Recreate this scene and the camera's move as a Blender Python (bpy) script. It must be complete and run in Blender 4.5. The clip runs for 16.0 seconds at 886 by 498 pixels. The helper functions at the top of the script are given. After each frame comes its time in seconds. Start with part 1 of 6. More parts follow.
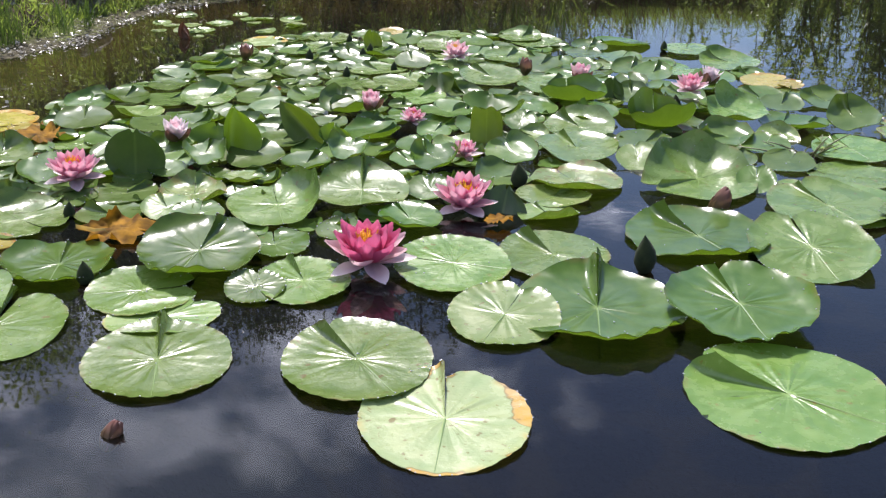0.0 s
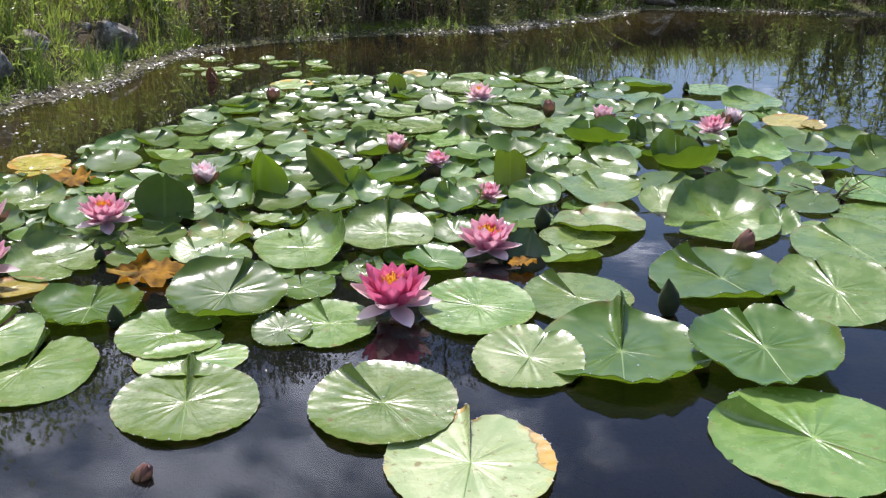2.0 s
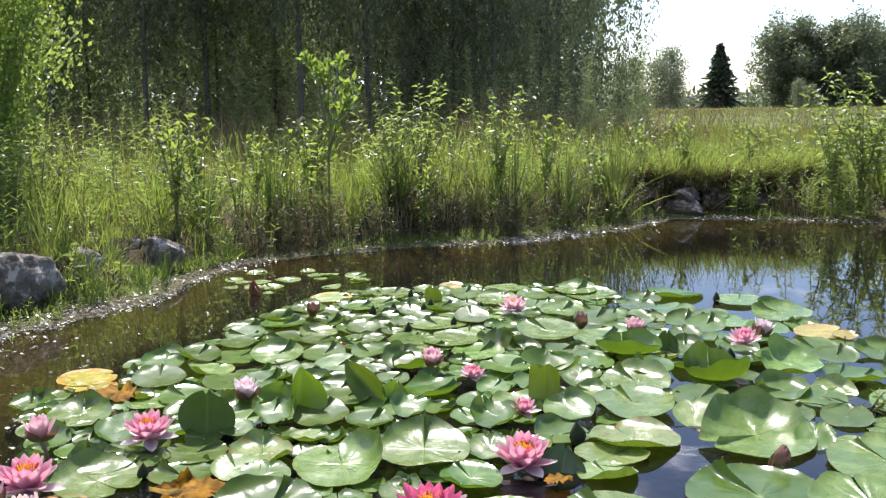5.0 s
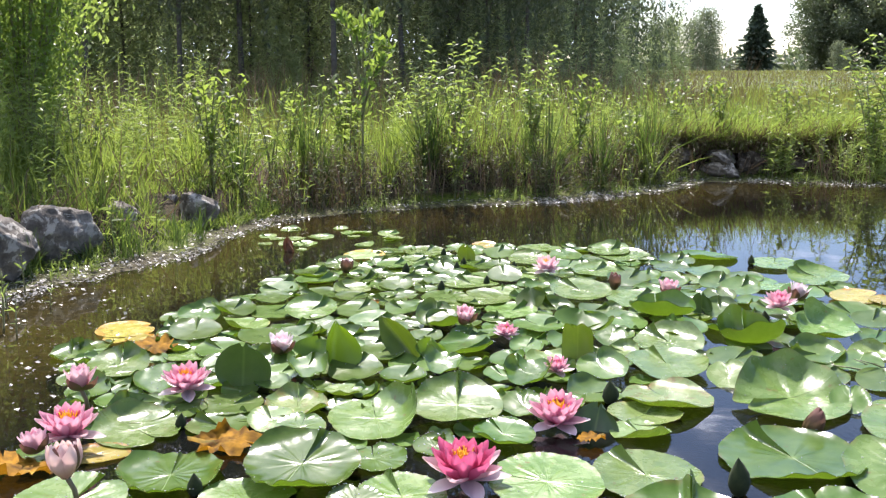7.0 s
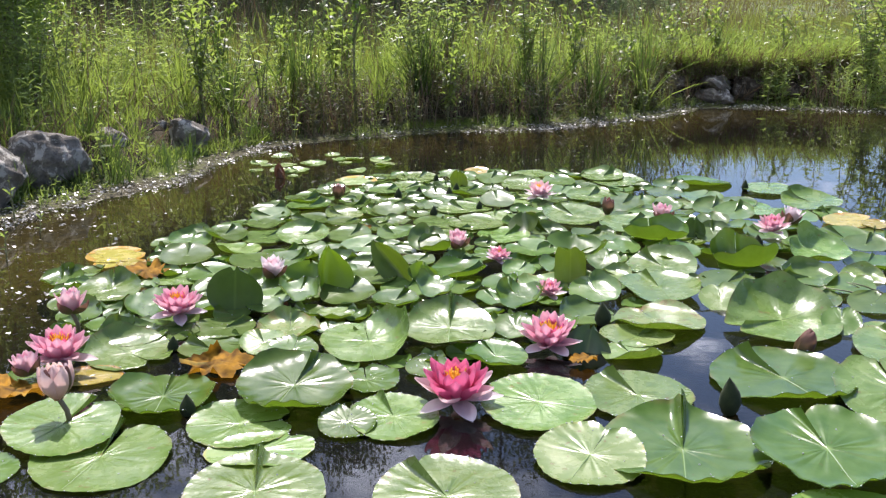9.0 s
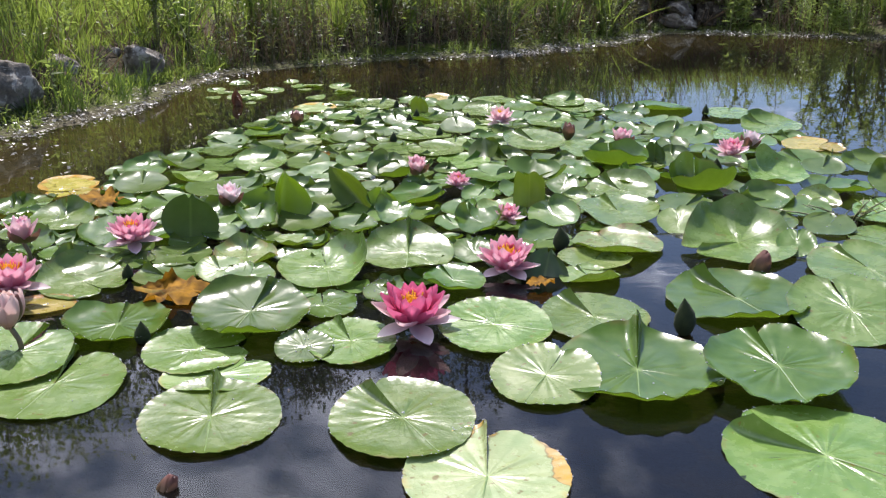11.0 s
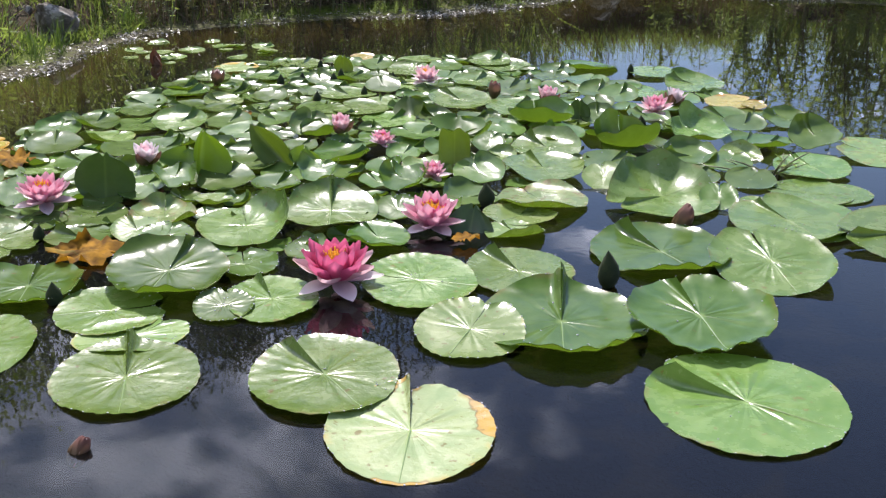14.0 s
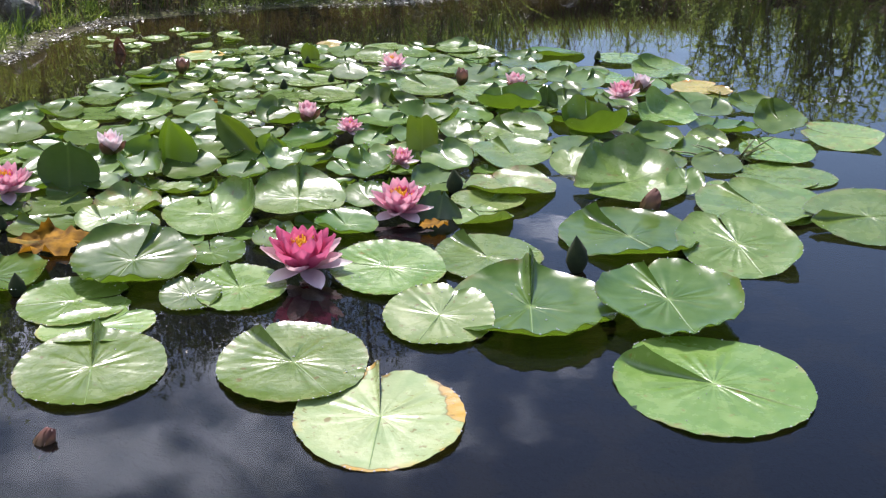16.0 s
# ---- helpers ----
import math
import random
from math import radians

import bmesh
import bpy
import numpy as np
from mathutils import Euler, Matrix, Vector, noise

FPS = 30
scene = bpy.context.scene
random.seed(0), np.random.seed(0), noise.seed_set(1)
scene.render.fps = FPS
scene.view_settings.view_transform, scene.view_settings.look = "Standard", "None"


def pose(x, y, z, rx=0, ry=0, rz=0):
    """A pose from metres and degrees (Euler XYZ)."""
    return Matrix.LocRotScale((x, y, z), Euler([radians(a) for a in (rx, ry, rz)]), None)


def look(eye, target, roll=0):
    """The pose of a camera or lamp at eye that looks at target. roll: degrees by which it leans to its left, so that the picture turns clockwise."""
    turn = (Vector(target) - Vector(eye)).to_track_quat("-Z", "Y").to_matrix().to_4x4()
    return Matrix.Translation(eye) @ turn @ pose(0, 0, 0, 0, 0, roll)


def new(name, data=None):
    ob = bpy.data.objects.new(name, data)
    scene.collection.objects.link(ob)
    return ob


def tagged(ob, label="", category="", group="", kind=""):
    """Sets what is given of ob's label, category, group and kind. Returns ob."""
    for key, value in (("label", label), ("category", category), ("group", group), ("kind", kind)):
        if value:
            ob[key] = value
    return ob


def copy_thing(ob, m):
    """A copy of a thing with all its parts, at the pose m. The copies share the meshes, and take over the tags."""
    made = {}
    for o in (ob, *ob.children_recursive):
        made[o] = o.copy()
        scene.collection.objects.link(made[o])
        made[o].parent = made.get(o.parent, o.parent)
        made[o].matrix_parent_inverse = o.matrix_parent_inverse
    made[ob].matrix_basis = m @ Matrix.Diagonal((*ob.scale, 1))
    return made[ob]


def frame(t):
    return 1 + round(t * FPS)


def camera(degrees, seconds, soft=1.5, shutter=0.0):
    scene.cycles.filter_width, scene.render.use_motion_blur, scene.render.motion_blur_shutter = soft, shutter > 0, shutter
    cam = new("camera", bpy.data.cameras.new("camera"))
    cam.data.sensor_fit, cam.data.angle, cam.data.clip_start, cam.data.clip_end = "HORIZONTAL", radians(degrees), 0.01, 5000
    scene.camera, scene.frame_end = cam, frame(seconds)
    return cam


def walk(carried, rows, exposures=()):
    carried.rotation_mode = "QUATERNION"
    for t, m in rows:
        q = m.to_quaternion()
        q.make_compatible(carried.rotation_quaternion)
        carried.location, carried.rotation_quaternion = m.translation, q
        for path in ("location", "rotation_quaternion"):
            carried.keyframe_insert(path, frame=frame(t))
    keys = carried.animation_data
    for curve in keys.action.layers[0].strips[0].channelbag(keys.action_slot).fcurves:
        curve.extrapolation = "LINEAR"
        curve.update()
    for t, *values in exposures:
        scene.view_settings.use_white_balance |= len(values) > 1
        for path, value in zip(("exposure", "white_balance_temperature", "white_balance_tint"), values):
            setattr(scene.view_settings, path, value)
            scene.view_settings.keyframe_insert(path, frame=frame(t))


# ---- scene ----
cam = camera(47.0, 16.0, soft=1.3)
PATH = [
    (0, 0.0000, 0.0000, 0.7498, -5.12, -21.45, 0.74),
    (0.5, -0.0012, 0.0003, 0.7484, -4.96, -21.54, 0.75),
    (1, -0.0021, -0.0007, 0.7488, -4.68, -21.57, 0.72),
    (1.5, -0.0034, -0.0079, 0.7553, -4.43, -21.19, 0.59),
    (2, -0.0035, -0.0147, 0.7675, -3.70, -19.36, 0.16),
    (2.5, -0.0046, -0.0247, 0.7833, -2.82, -16.40, 0.03),
    (3, -0.0011, -0.0443, 0.8013, -2.25, -13.33, -0.83),
    (3.5, -0.0003, -0.0534, 0.8124, -2.08, -11.09, -0.93),
    (4, -0.0005, -0.0669, 0.8194, -1.92, -8.68, -0.81),
    (4.2, -0.0005, -0.0689, 0.8204, -1.92, -7.98, -0.81),
    (6.3, -0.0187, -0.0814, 0.8174, -0.59, -9.19, -0.28),
    (6.5, -0.0187, -0.0814, 0.8164, -0.34, -9.53, -0.28),
    (7, -0.0215, -0.0784, 0.8134, 0.00, -10.27, -0.08),
    (7.5, -0.0202, -0.0745, 0.8093, 0.06, -11.04, 0.09),
    (8, -0.0207, -0.0683, 0.8056, -0.04, -12.29, -0.27),
    (8.5, -0.0181, -0.0657, 0.8010, -0.14, -13.02, -1.72),
    (9, -0.0187, -0.0636, 0.7917, -0.38, -14.19, -0.11),
    (9.2, -0.0167, -0.0583, 0.7903, -0.59, -14.78, 0.01),
    (11.3, 0.0007, -0.0520, 0.7649, -3.01, -18.40, 0.24),
    (11.5, 0.0005, -0.0386, 0.7545, -3.52, -18.61, 0.52),
    (12, 0.0091, -0.0341, 0.7483, -4.46, -19.20, 0.59),
    (12.5, 0.0130, -0.0342, 0.7456, -5.30, -19.45, 0.90),
    (13, 0.0132, -0.0330, 0.7437, -5.85, -19.74, 0.95),
    (13.5, 0.0151, -0.0347, 0.7436, -6.02, -19.88, 0.65),
    (14, 0.0170, -0.0351, 0.7437, -6.47, -19.94, 0.56),
    (14.5, 0.0179, -0.0321, 0.7398, -7.00, -20.22, 0.43),
    (15, 0.0185, -0.0317, 0.7384, -7.58, -20.47, 0.11),
    (15.5, 0.0209, -0.0312, 0.7376, -8.06, -20.64, 0.15),
    (16, 0.0198, -0.0332, 0.7376, -8.29, -20.54, 0.63),
]
walk(cam, [(t, pose(x, y, z, 90 + pitch, 0, yaw) @ pose(0, 0, 0, 0, 0, roll)) for t, x, y, z, yaw, pitch, roll in PATH],
     exposures=[(t, stops + 0.27, kelvin + 90, 20) for t, stops, kelvin in ((0, 0.45, 6200), (2, 0.45, 6200), (3, 0.4, 6260), (4, 0.58, 6260), (6.5, 0.91, 6300), (7, 0.96, 6300), (8, 0.88, 6300), (9, 0.69, 6260), (11.5, 0.48, 6250), (16, 0.48, 6200))])

# ---- light ----
SUN_ELEVATION, SUN_AZIMUTH = 54.0, -6.0


def make_world():
    world = bpy.data.worlds.new("sky")
    scene.world = world
    world.use_nodes = True
    nt = world.node_tree
    nt.nodes.clear()
    out = nt.nodes.new("ShaderNodeOutputWorld")
    bg = nt.nodes.new("ShaderNodeBackground")
    sky = nt.nodes.new("ShaderNodeTexSky")
    sky.sky_type = "NISHITA"
    sky.sun_disc = False
    sky.sun_elevation = radians(SUN_ELEVATION)
    sky.sun_rotation = radians(SUN_AZIMUTH)
    sky.altitude = 100
    sky.air_density, sky.dust_density, sky.ozone_density = 1.0, 0.4, 3.0
    co = nt.nodes.new("ShaderNodeTexCoord")
    sep = nt.nodes.new("ShaderNodeSeparateXYZ")
    nt.links.new(co.outputs["Generated"], sep.inputs[0])
    up = nt.nodes.new("ShaderNodeMath")
    up.operation = "ADD"
    up.inputs[1].default_value = 0.14
    nt.links.new(sep.outputs["Z"], up.inputs[0])
    com = nt.nodes.new("ShaderNodeCombineXYZ")
    for axis in "XY":
        div = nt.nodes.new("ShaderNodeMath")
        div.operation = "DIVIDE"
        nt.links.new(sep.outputs[axis], div.inputs[0])
        nt.links.new(up.outputs[0], div.inputs[1])
        nt.links.new(div.outputs[0], com.inputs[axis])
    clouds = nt.nodes.new("ShaderNodeTexNoise")
    clouds.inputs["Scale"].default_value = 2.6
    clouds.inputs["Detail"].default_value = 7
    clouds.inputs["Roughness"].default_value = 0.55
    clouds.inputs["Distortion"].default_value = 0.35
    drift = nt.nodes.new("ShaderNodeVectorMath")
    drift.operation = "ADD"
    drift.inputs[1].default_value = (5.1, 3.4, 0.0)
    nt.links.new(com.outputs[0], drift.inputs[0])
    nt.links.new(drift.outputs[0], clouds.inputs["Vector"])
    ramp = nt.nodes.new("ShaderNodeMapRange")
    ramp.interpolation_type = "SMOOTHSTEP"
    ramp.inputs["From Min"].default_value = 0.47
    ramp.inputs["From Max"].default_value = 0.60
    bank_of_cloud = nt.nodes.new("ShaderNodeMapRange")
    for key, v in (("From Min", 0.28), ("From Max", -0.20), ("To Min", -0.13), ("To Max", 0.18)):
        bank_of_cloud.inputs[key].default_value = v
    nt.links.new(sep.outputs["X"], bank_of_cloud.inputs["Value"])
    cover = nt.nodes.new("ShaderNodeMath")
    cover.operation = "ADD"
    nt.links.new(clouds.outputs["Fac"], cover.inputs[0])
    nt.links.new(bank_of_cloud.outputs["Result"], cover.inputs[1])
    nt.links.new(cover.outputs[0], ramp.inputs["Value"])
    mix = nt.nodes.new("ShaderNodeMix")
    mix.data_type = "RGBA"
    nt.links.new(ramp.outputs["Result"], mix.inputs["Factor"])
    nt.links.new(sky.outputs["Color"], mix.inputs["A"])
    folds = nt.nodes.new("ShaderNodeTexNoise")
    folds.inputs["Scale"].default_value = 6.5
    folds.inputs["Detail"].default_value = 6
    nt.links.new(drift.outputs[0], folds.inputs["Vector"])
    shade = nt.nodes.new("ShaderNodeMapRange")
    shade.inputs["From Min"].default_value = 0.42
    shade.inputs["From Max"].default_value = 0.60
    nt.links.new(folds.outputs["Fac"], shade.inputs["Value"])
    grey = nt.nodes.new("ShaderNodeMix")
    grey.data_type = "RGBA"
    nt.links.new(shade.outputs["Result"], grey.inputs["Factor"])
    grey.inputs["A"].default_value = (4.6, 5.8, 8.0, 1)
    grey.inputs["B"].default_value = (16.5, 18.2, 20.8, 1)
    # clouds are brightest towards the sun; dimmed away from it to weaken fill light
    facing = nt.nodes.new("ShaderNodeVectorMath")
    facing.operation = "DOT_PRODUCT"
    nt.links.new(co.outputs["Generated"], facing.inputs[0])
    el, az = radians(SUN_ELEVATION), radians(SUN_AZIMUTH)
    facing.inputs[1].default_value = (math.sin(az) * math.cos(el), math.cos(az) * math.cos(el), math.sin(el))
    cloud_dimming = nt.nodes.new("ShaderNodeMapRange")
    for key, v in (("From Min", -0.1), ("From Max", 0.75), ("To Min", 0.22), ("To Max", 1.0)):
        cloud_dimming.inputs[key].default_value = v
    nt.links.new(facing.outputs["Value"], cloud_dimming.inputs["Value"])
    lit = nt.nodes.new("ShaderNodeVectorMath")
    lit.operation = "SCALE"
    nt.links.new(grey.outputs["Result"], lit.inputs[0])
    nt.links.new(cloud_dimming.outputs["Result"], lit.inputs["Scale"])
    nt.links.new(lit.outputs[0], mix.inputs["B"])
    nt.links.new(mix.outputs["Result"], bg.inputs["Color"])
    bg.inputs["Strength"].default_value = 0.1
    nt.links.new(bg.outputs[0], out.inputs["Surface"])


make_world()
sun = new("sun", bpy.data.lights.new("sun", "SUN"))
sun.data.energy, sun.data.angle, sun.data.color = 5.0, radians(0.53), (1.0, 0.95, 0.86)
sun.matrix_world = look(
    (60 * math.sin(radians(SUN_AZIMUTH)) * math.cos(radians(SUN_ELEVATION)),
     60 * math.cos(radians(SUN_AZIMUTH)) * math.cos(radians(SUN_ELEVATION)),
     60 * math.sin(radians(SUN_ELEVATION))), (0, 0, 0))


# ---- materials ----
def shader(name):
    m = bpy.data.materials.new(name)
    m.use_nodes = True
    nt = m.node_tree
    nt.nodes.clear()
    return m, nt, nt.nodes.new("ShaderNodeOutputMaterial")


def node(nt, kind, links=(), **values):
    n = nt.nodes.new("ShaderNode" + kind)
    for key, value in values.items():
        n.inputs[key.replace("_", " ")].default_value = value
    for socket, source in links:
        nt.links.new(source, n.inputs[socket])
    return n


def maths(nt, op, a, b=None):
    n = nt.nodes.new("ShaderNodeMath")
    n.operation = op
    for k, v in enumerate((a, b)):
        if v is None:
            continue
        if isinstance(v, (int, float)):
            n.inputs[k].default_value = v
        else:
            nt.links.new(v, n.inputs[k])
    return n.outputs[0]


def blend(nt, factor, a, b):
    n = nt.nodes.new("ShaderNodeMix")
    n.data_type = "RGBA"
    for key, v in (("Factor", factor), ("A", a), ("B", b)):
        if isinstance(v, (int, float)):
            n.inputs[key].default_value = v
        elif isinstance(v, tuple):
            n.inputs[key].default_value = (*v, 1)
        else:
            nt.links.new(v, n.inputs[key])
    return n.outputs["Result"]


def span(nt, value, a, b, c=0.0, d=1.0):
    n = nt.nodes.new("ShaderNodeMapRange")
    nt.links.new(value, n.inputs["Value"])
    for key, v in (("From Min", a), ("From Max", b), ("To Min", c), ("To Max", d)):
        n.inputs[key].default_value = v
    return n.outputs["Result"]


def leaf_shader(nt, out, colour, under, through_share, rough, bump=None, strength=0.3, distance=0.002, spec=0.5):
    """A waxy blade that also lets light through."""
    top = node(nt, "BsdfPrincipled", Roughness=rough, **{"Specular_IOR_Level": spec})
    link = nt.links.new
    if isinstance(colour, tuple):
        top.inputs["Base Color"].default_value = (*colour, 1)
    else:
        link(colour, top.inputs["Base Color"])
    glow = node(nt, "BsdfTranslucent")
    if isinstance(under, tuple):
        glow.inputs["Color"].default_value = (*under, 1)
    else:
        link(under, glow.inputs["Color"])
    if bump is not None:
        b = node(nt, "Bump", [("Height", bump)], Strength=strength, Distance=distance)
        link(b.outputs[0], top.inputs["Normal"])
    mix = node(nt, "MixShader", [(1, top.outputs[0]), (2, glow.outputs[0])], Fac=through_share)
    link(mix.outputs[0], out.inputs["Surface"])
    return top


def plain(name, a, b, rough, scale, bump=0.3, distance=0.004, detail=5.0):
    m, nt, out = shader(name)
    obj = node(nt, "TexCoord").outputs["Object"]
    n1 = node(nt, "TexNoise", [("Vector", obj)], Scale=scale, Detail=detail, Roughness=0.65).outputs["Fac"]
    n2 = node(nt, "TexNoise", [("Vector", obj)], Scale=scale * 9, Detail=3.0).outputs["Fac"]
    f = maths(nt, "ADD", maths(nt, "MULTIPLY", n1, 0.7), maths(nt, "MULTIPLY", n2, 0.3))
    p = node(nt, "BsdfPrincipled", [("Base Color", blend(nt, span(nt, f, 0.35, 0.65), a, b))], Roughness=rough)
    bm = node(nt, "Bump", [("Height", f)], Strength=bump, Distance=distance)
    nt.links.new(bm.outputs[0], p.inputs["Normal"])
    nt.links.new(p.outputs[0], out.inputs["Surface"])
    return m


def pad_material(name, base, other, edge, spots, under=(0.19, 0.31, 0.015), wide=0.94, share=0.18, relief=0.3, patch=None, islands=False, gloss=(0.18, 0.34, 0.46)):
    m, nt, out = shader(name)
    uv = node(nt, "UVMap")
    sep = node(nt, "SeparateXYZ", [(0, uv.outputs[0])])
    around, outward = sep.outputs[0], sep.outputs[1]
    obj = node(nt, "TexCoord").outputs["Object"]
    rnd = node(nt, "NewGeometry").outputs["Random Per Island"] if islands else node(nt, "ObjectInfo").outputs["Random"]
    shifted = nt.nodes.new("ShaderNodeVectorMath")
    shifted.operation = "ADD"
    nt.links.new(obj, shifted.inputs[0])
    nt.links.new(maths(nt, "MULTIPLY", rnd, 37.0), shifted.inputs[1])
    place = shifted.outputs[0]
    mottled = node(nt, "TexNoise", [("Vector", place)], Scale=22.0, Detail=5.0, Roughness=0.6).outputs["Fac"]
    fine = node(nt, "TexNoise", [("Vector", place)], Scale=240.0, Detail=3.0).outputs["Fac"]
    wander = maths(nt, "MULTIPLY", node(nt, "TexNoise", [("Vector", place)], Scale=14.0, Detail=1.0).outputs["Fac"], 3.5)
    wave = maths(nt, "ABSOLUTE", maths(nt, "SINE", maths(nt, "ADD", maths(nt, "MULTIPLY", around, 11 * 2 * math.pi), wander)))
    vein = span(nt, wave, 0.0, 0.22, 1.0, 0.0)
    vein = maths(nt, "MULTIPLY", vein, span(nt, outward, 0.05, 0.95, 1.0, 0.1))
    colour = blend(nt, span(nt, mottled, 0.35, 0.7), base, other)
    colour = blend(nt, maths(nt, "MULTIPLY", vein, 0.05), colour, (0.20, 0.30, 0.09))
    centre = span(nt, outward, 0.0, 0.09, 0.6, 0.0)
    colour = blend(nt, centre, colour, (0.30, 0.40, 0.14))
    rim = maths(nt, "MULTIPLY", span(nt, outward, wide, 1.0), span(nt, mottled, 0.50, 0.62))
    colour = blend(nt, maths(nt, "MULTIPLY", rim, 0.8), colour, edge)
    if patch is not None:
        # withered fields with a sharp border, growing in from the edge
        field = maths(nt, "ADD", node(nt, "TexNoise", [("Vector", place)], Scale=9.0, Detail=3.0, Roughness=0.55).outputs["Fac"], span(nt, outward, 0.3, 1.0, -0.27, 0.08))
        spot = node(nt, "SeparateXYZ", [(0, obj)])
        field = maths(nt, "ADD", field, maths(nt, "ADD", maths(nt, "MULTIPLY", spot.outputs[0], 0.75), maths(nt, "MULTIPLY", spot.outputs[1], 0.45)))
        colour = blend(nt, span(nt, field, 0.545, 0.565), colour, (0.12, 0.09, 0.03))
        colour = blend(nt, span(nt, field, 0.557, 0.58), colour, blend(nt, span(nt, mottled, 0.4, 0.6), patch, (0.42, 0.29, 0.11)))
    blot = node(nt, "TexNoise", [("Vector", place)], Scale=60.0, Detail=2.0).outputs["Fac"]
    colour = blend(nt, maths(nt, "MULTIPLY", span(nt, blot, spots, spots + 0.05), 0.7), colour, (0.13, 0.075, 0.02))
    hue = node(nt, "HueSaturation", [("Color", colour), ("Value", span(nt, rnd, 0, 1, 0.8, 1.2)), ("Hue", span(nt, rnd, 0, 1, 0.49, 0.512))], Saturation=1.0)
    polar = node(nt, "CombineXYZ", [(0, maths(nt, "MULTIPLY", around, 26.0)), (1, maths(nt, "MULTIPLY", outward, 1.3)), (2, maths(nt, "MULTIPLY", rnd, 50.0))])
    streaks = node(nt, "TexNoise", [("Vector", polar.outputs[0])], Scale=1.0, Detail=2.0, Roughness=0.5).outputs["Fac"]
    ridge = maths(nt, "MULTIPLY", streaks, span(nt, outward, 0.1, 0.85, 1.9, 0.15))
    # the blade arches between sunken veins
    pleat = maths(nt, "MULTIPLY", maths(nt, "MULTIPLY", maths(nt, "POWER", wave, 0.7), span(nt, mottled, 0.35, 0.65, 0.04, 0.2)), span(nt, outward, 0.04, 0.7, 0.6, 0.05))
    height = maths(nt, "ADD", maths(nt, "ADD", ridge, pleat), maths(nt, "MULTIPLY", fine, 0.16))
    dimple = node(nt, "TexNoise", [("Vector", place)], Scale=75.0, Detail=2.0).outputs["Fac"]
    height = maths(nt, "ADD", height, maths(nt, "ADD", maths(nt, "MULTIPLY", mottled, 0.9), maths(nt, "MULTIPLY", dimple, 0.45)))
    top = leaf_shader(nt, out, hue.outputs[0], under, share, 0.45, height, relief, 0.004, gloss[2])
    nt.links.new(span(nt, mottled, 0.3, 0.7, gloss[0], gloss[1]), top.inputs["Roughness"])
    return m


RIB = plain("pad_rib", (0.10, 0.165, 0.04), (0.14, 0.21, 0.06), 0.3, 60.0, 0.1)
CALM = (0.15, 0.27, 0.42)
# leaf copy for curled pads: darker top, more light let through for a backlit look
BACKLIT_UNDER = (0.16, 0.28, 0.014)
PAD = {
    "green": pad_material("pad_green", (0.085, 0.150, 0.028), (0.138, 0.208, 0.054), (0.15, 0.12, 0.035), 0.678, share=0.12, relief=0.42),
    "small": pad_material("pad_small", (0.066, 0.118, 0.024), (0.11, 0.170, 0.044), (0.15, 0.12, 0.035), 0.70, relief=0.14, gloss=CALM),
    "crowd": pad_material("pad_crowd", (0.066, 0.118, 0.024), (0.11, 0.170, 0.044), (0.15, 0.12, 0.035), 0.72, relief=0.14, islands=True, gloss=CALM),
    "bright": pad_material("pad_backlit", (0.050, 0.102, 0.015), (0.088, 0.150, 0.030), (0.15, 0.12, 0.035), 0.72, BACKLIT_UNDER, 0.94, 0.22, 0.16, gloss=CALM),
    "pale": pad_material("pad_pale", (0.13, 0.20, 0.058), (0.20, 0.26, 0.085), (0.38, 0.30, 0.08), 0.68, relief=0.16),
    "yellow": pad_material("pad_yellow", (0.25, 0.33, 0.15), (0.34, 0.39, 0.19), (0.36, 0.26, 0.05), 0.635, (0.42, 0.40, 0.06), 0.9, patch=(0.42, 0.27, 0.05)),
    "gold": pad_material("pad_gold", (0.28, 0.25, 0.045), (0.38, 0.30, 0.07), (0.30, 0.11, 0.015), 0.66, (0.5, 0.42, 0.06), 0.85, patch=(0.36, 0.18, 0.025)),
    "brown": pad_material("pad_brown", (0.13, 0.20, 0.06), (0.20, 0.25, 0.07), (0.22, 0.09, 0.02), 0.60, wide=0.8),
    "orange": pad_material("pad_orange", (0.33, 0.115, 0.006), (0.46, 0.22, 0.025), (0.10, 0.035, 0.008), 0.50, (0.45, 0.18, 0.01), 0.86),
}


def plant_material(name, a, b, through_colour, share, rough=0.55, scale=2.0):
    """Blades and leaves; the shade varies from island to island."""
    m, nt, out = shader(name)
    rnd = node(nt, "NewGeometry").outputs["Random Per Island"]
    big = node(nt, "TexNoise", [("Vector", node(nt, "TexCoord").outputs["Object"])], Scale=scale, Detail=2.0).outputs["Fac"]
    f = maths(nt, "ADD", maths(nt, "MULTIPLY", rnd, 0.75), maths(nt, "MULTIPLY", big, 0.5))
    leaf_shader(nt, out, blend(nt, f, a, b), through_colour, share, rough, None, spec=0.3)
    return m


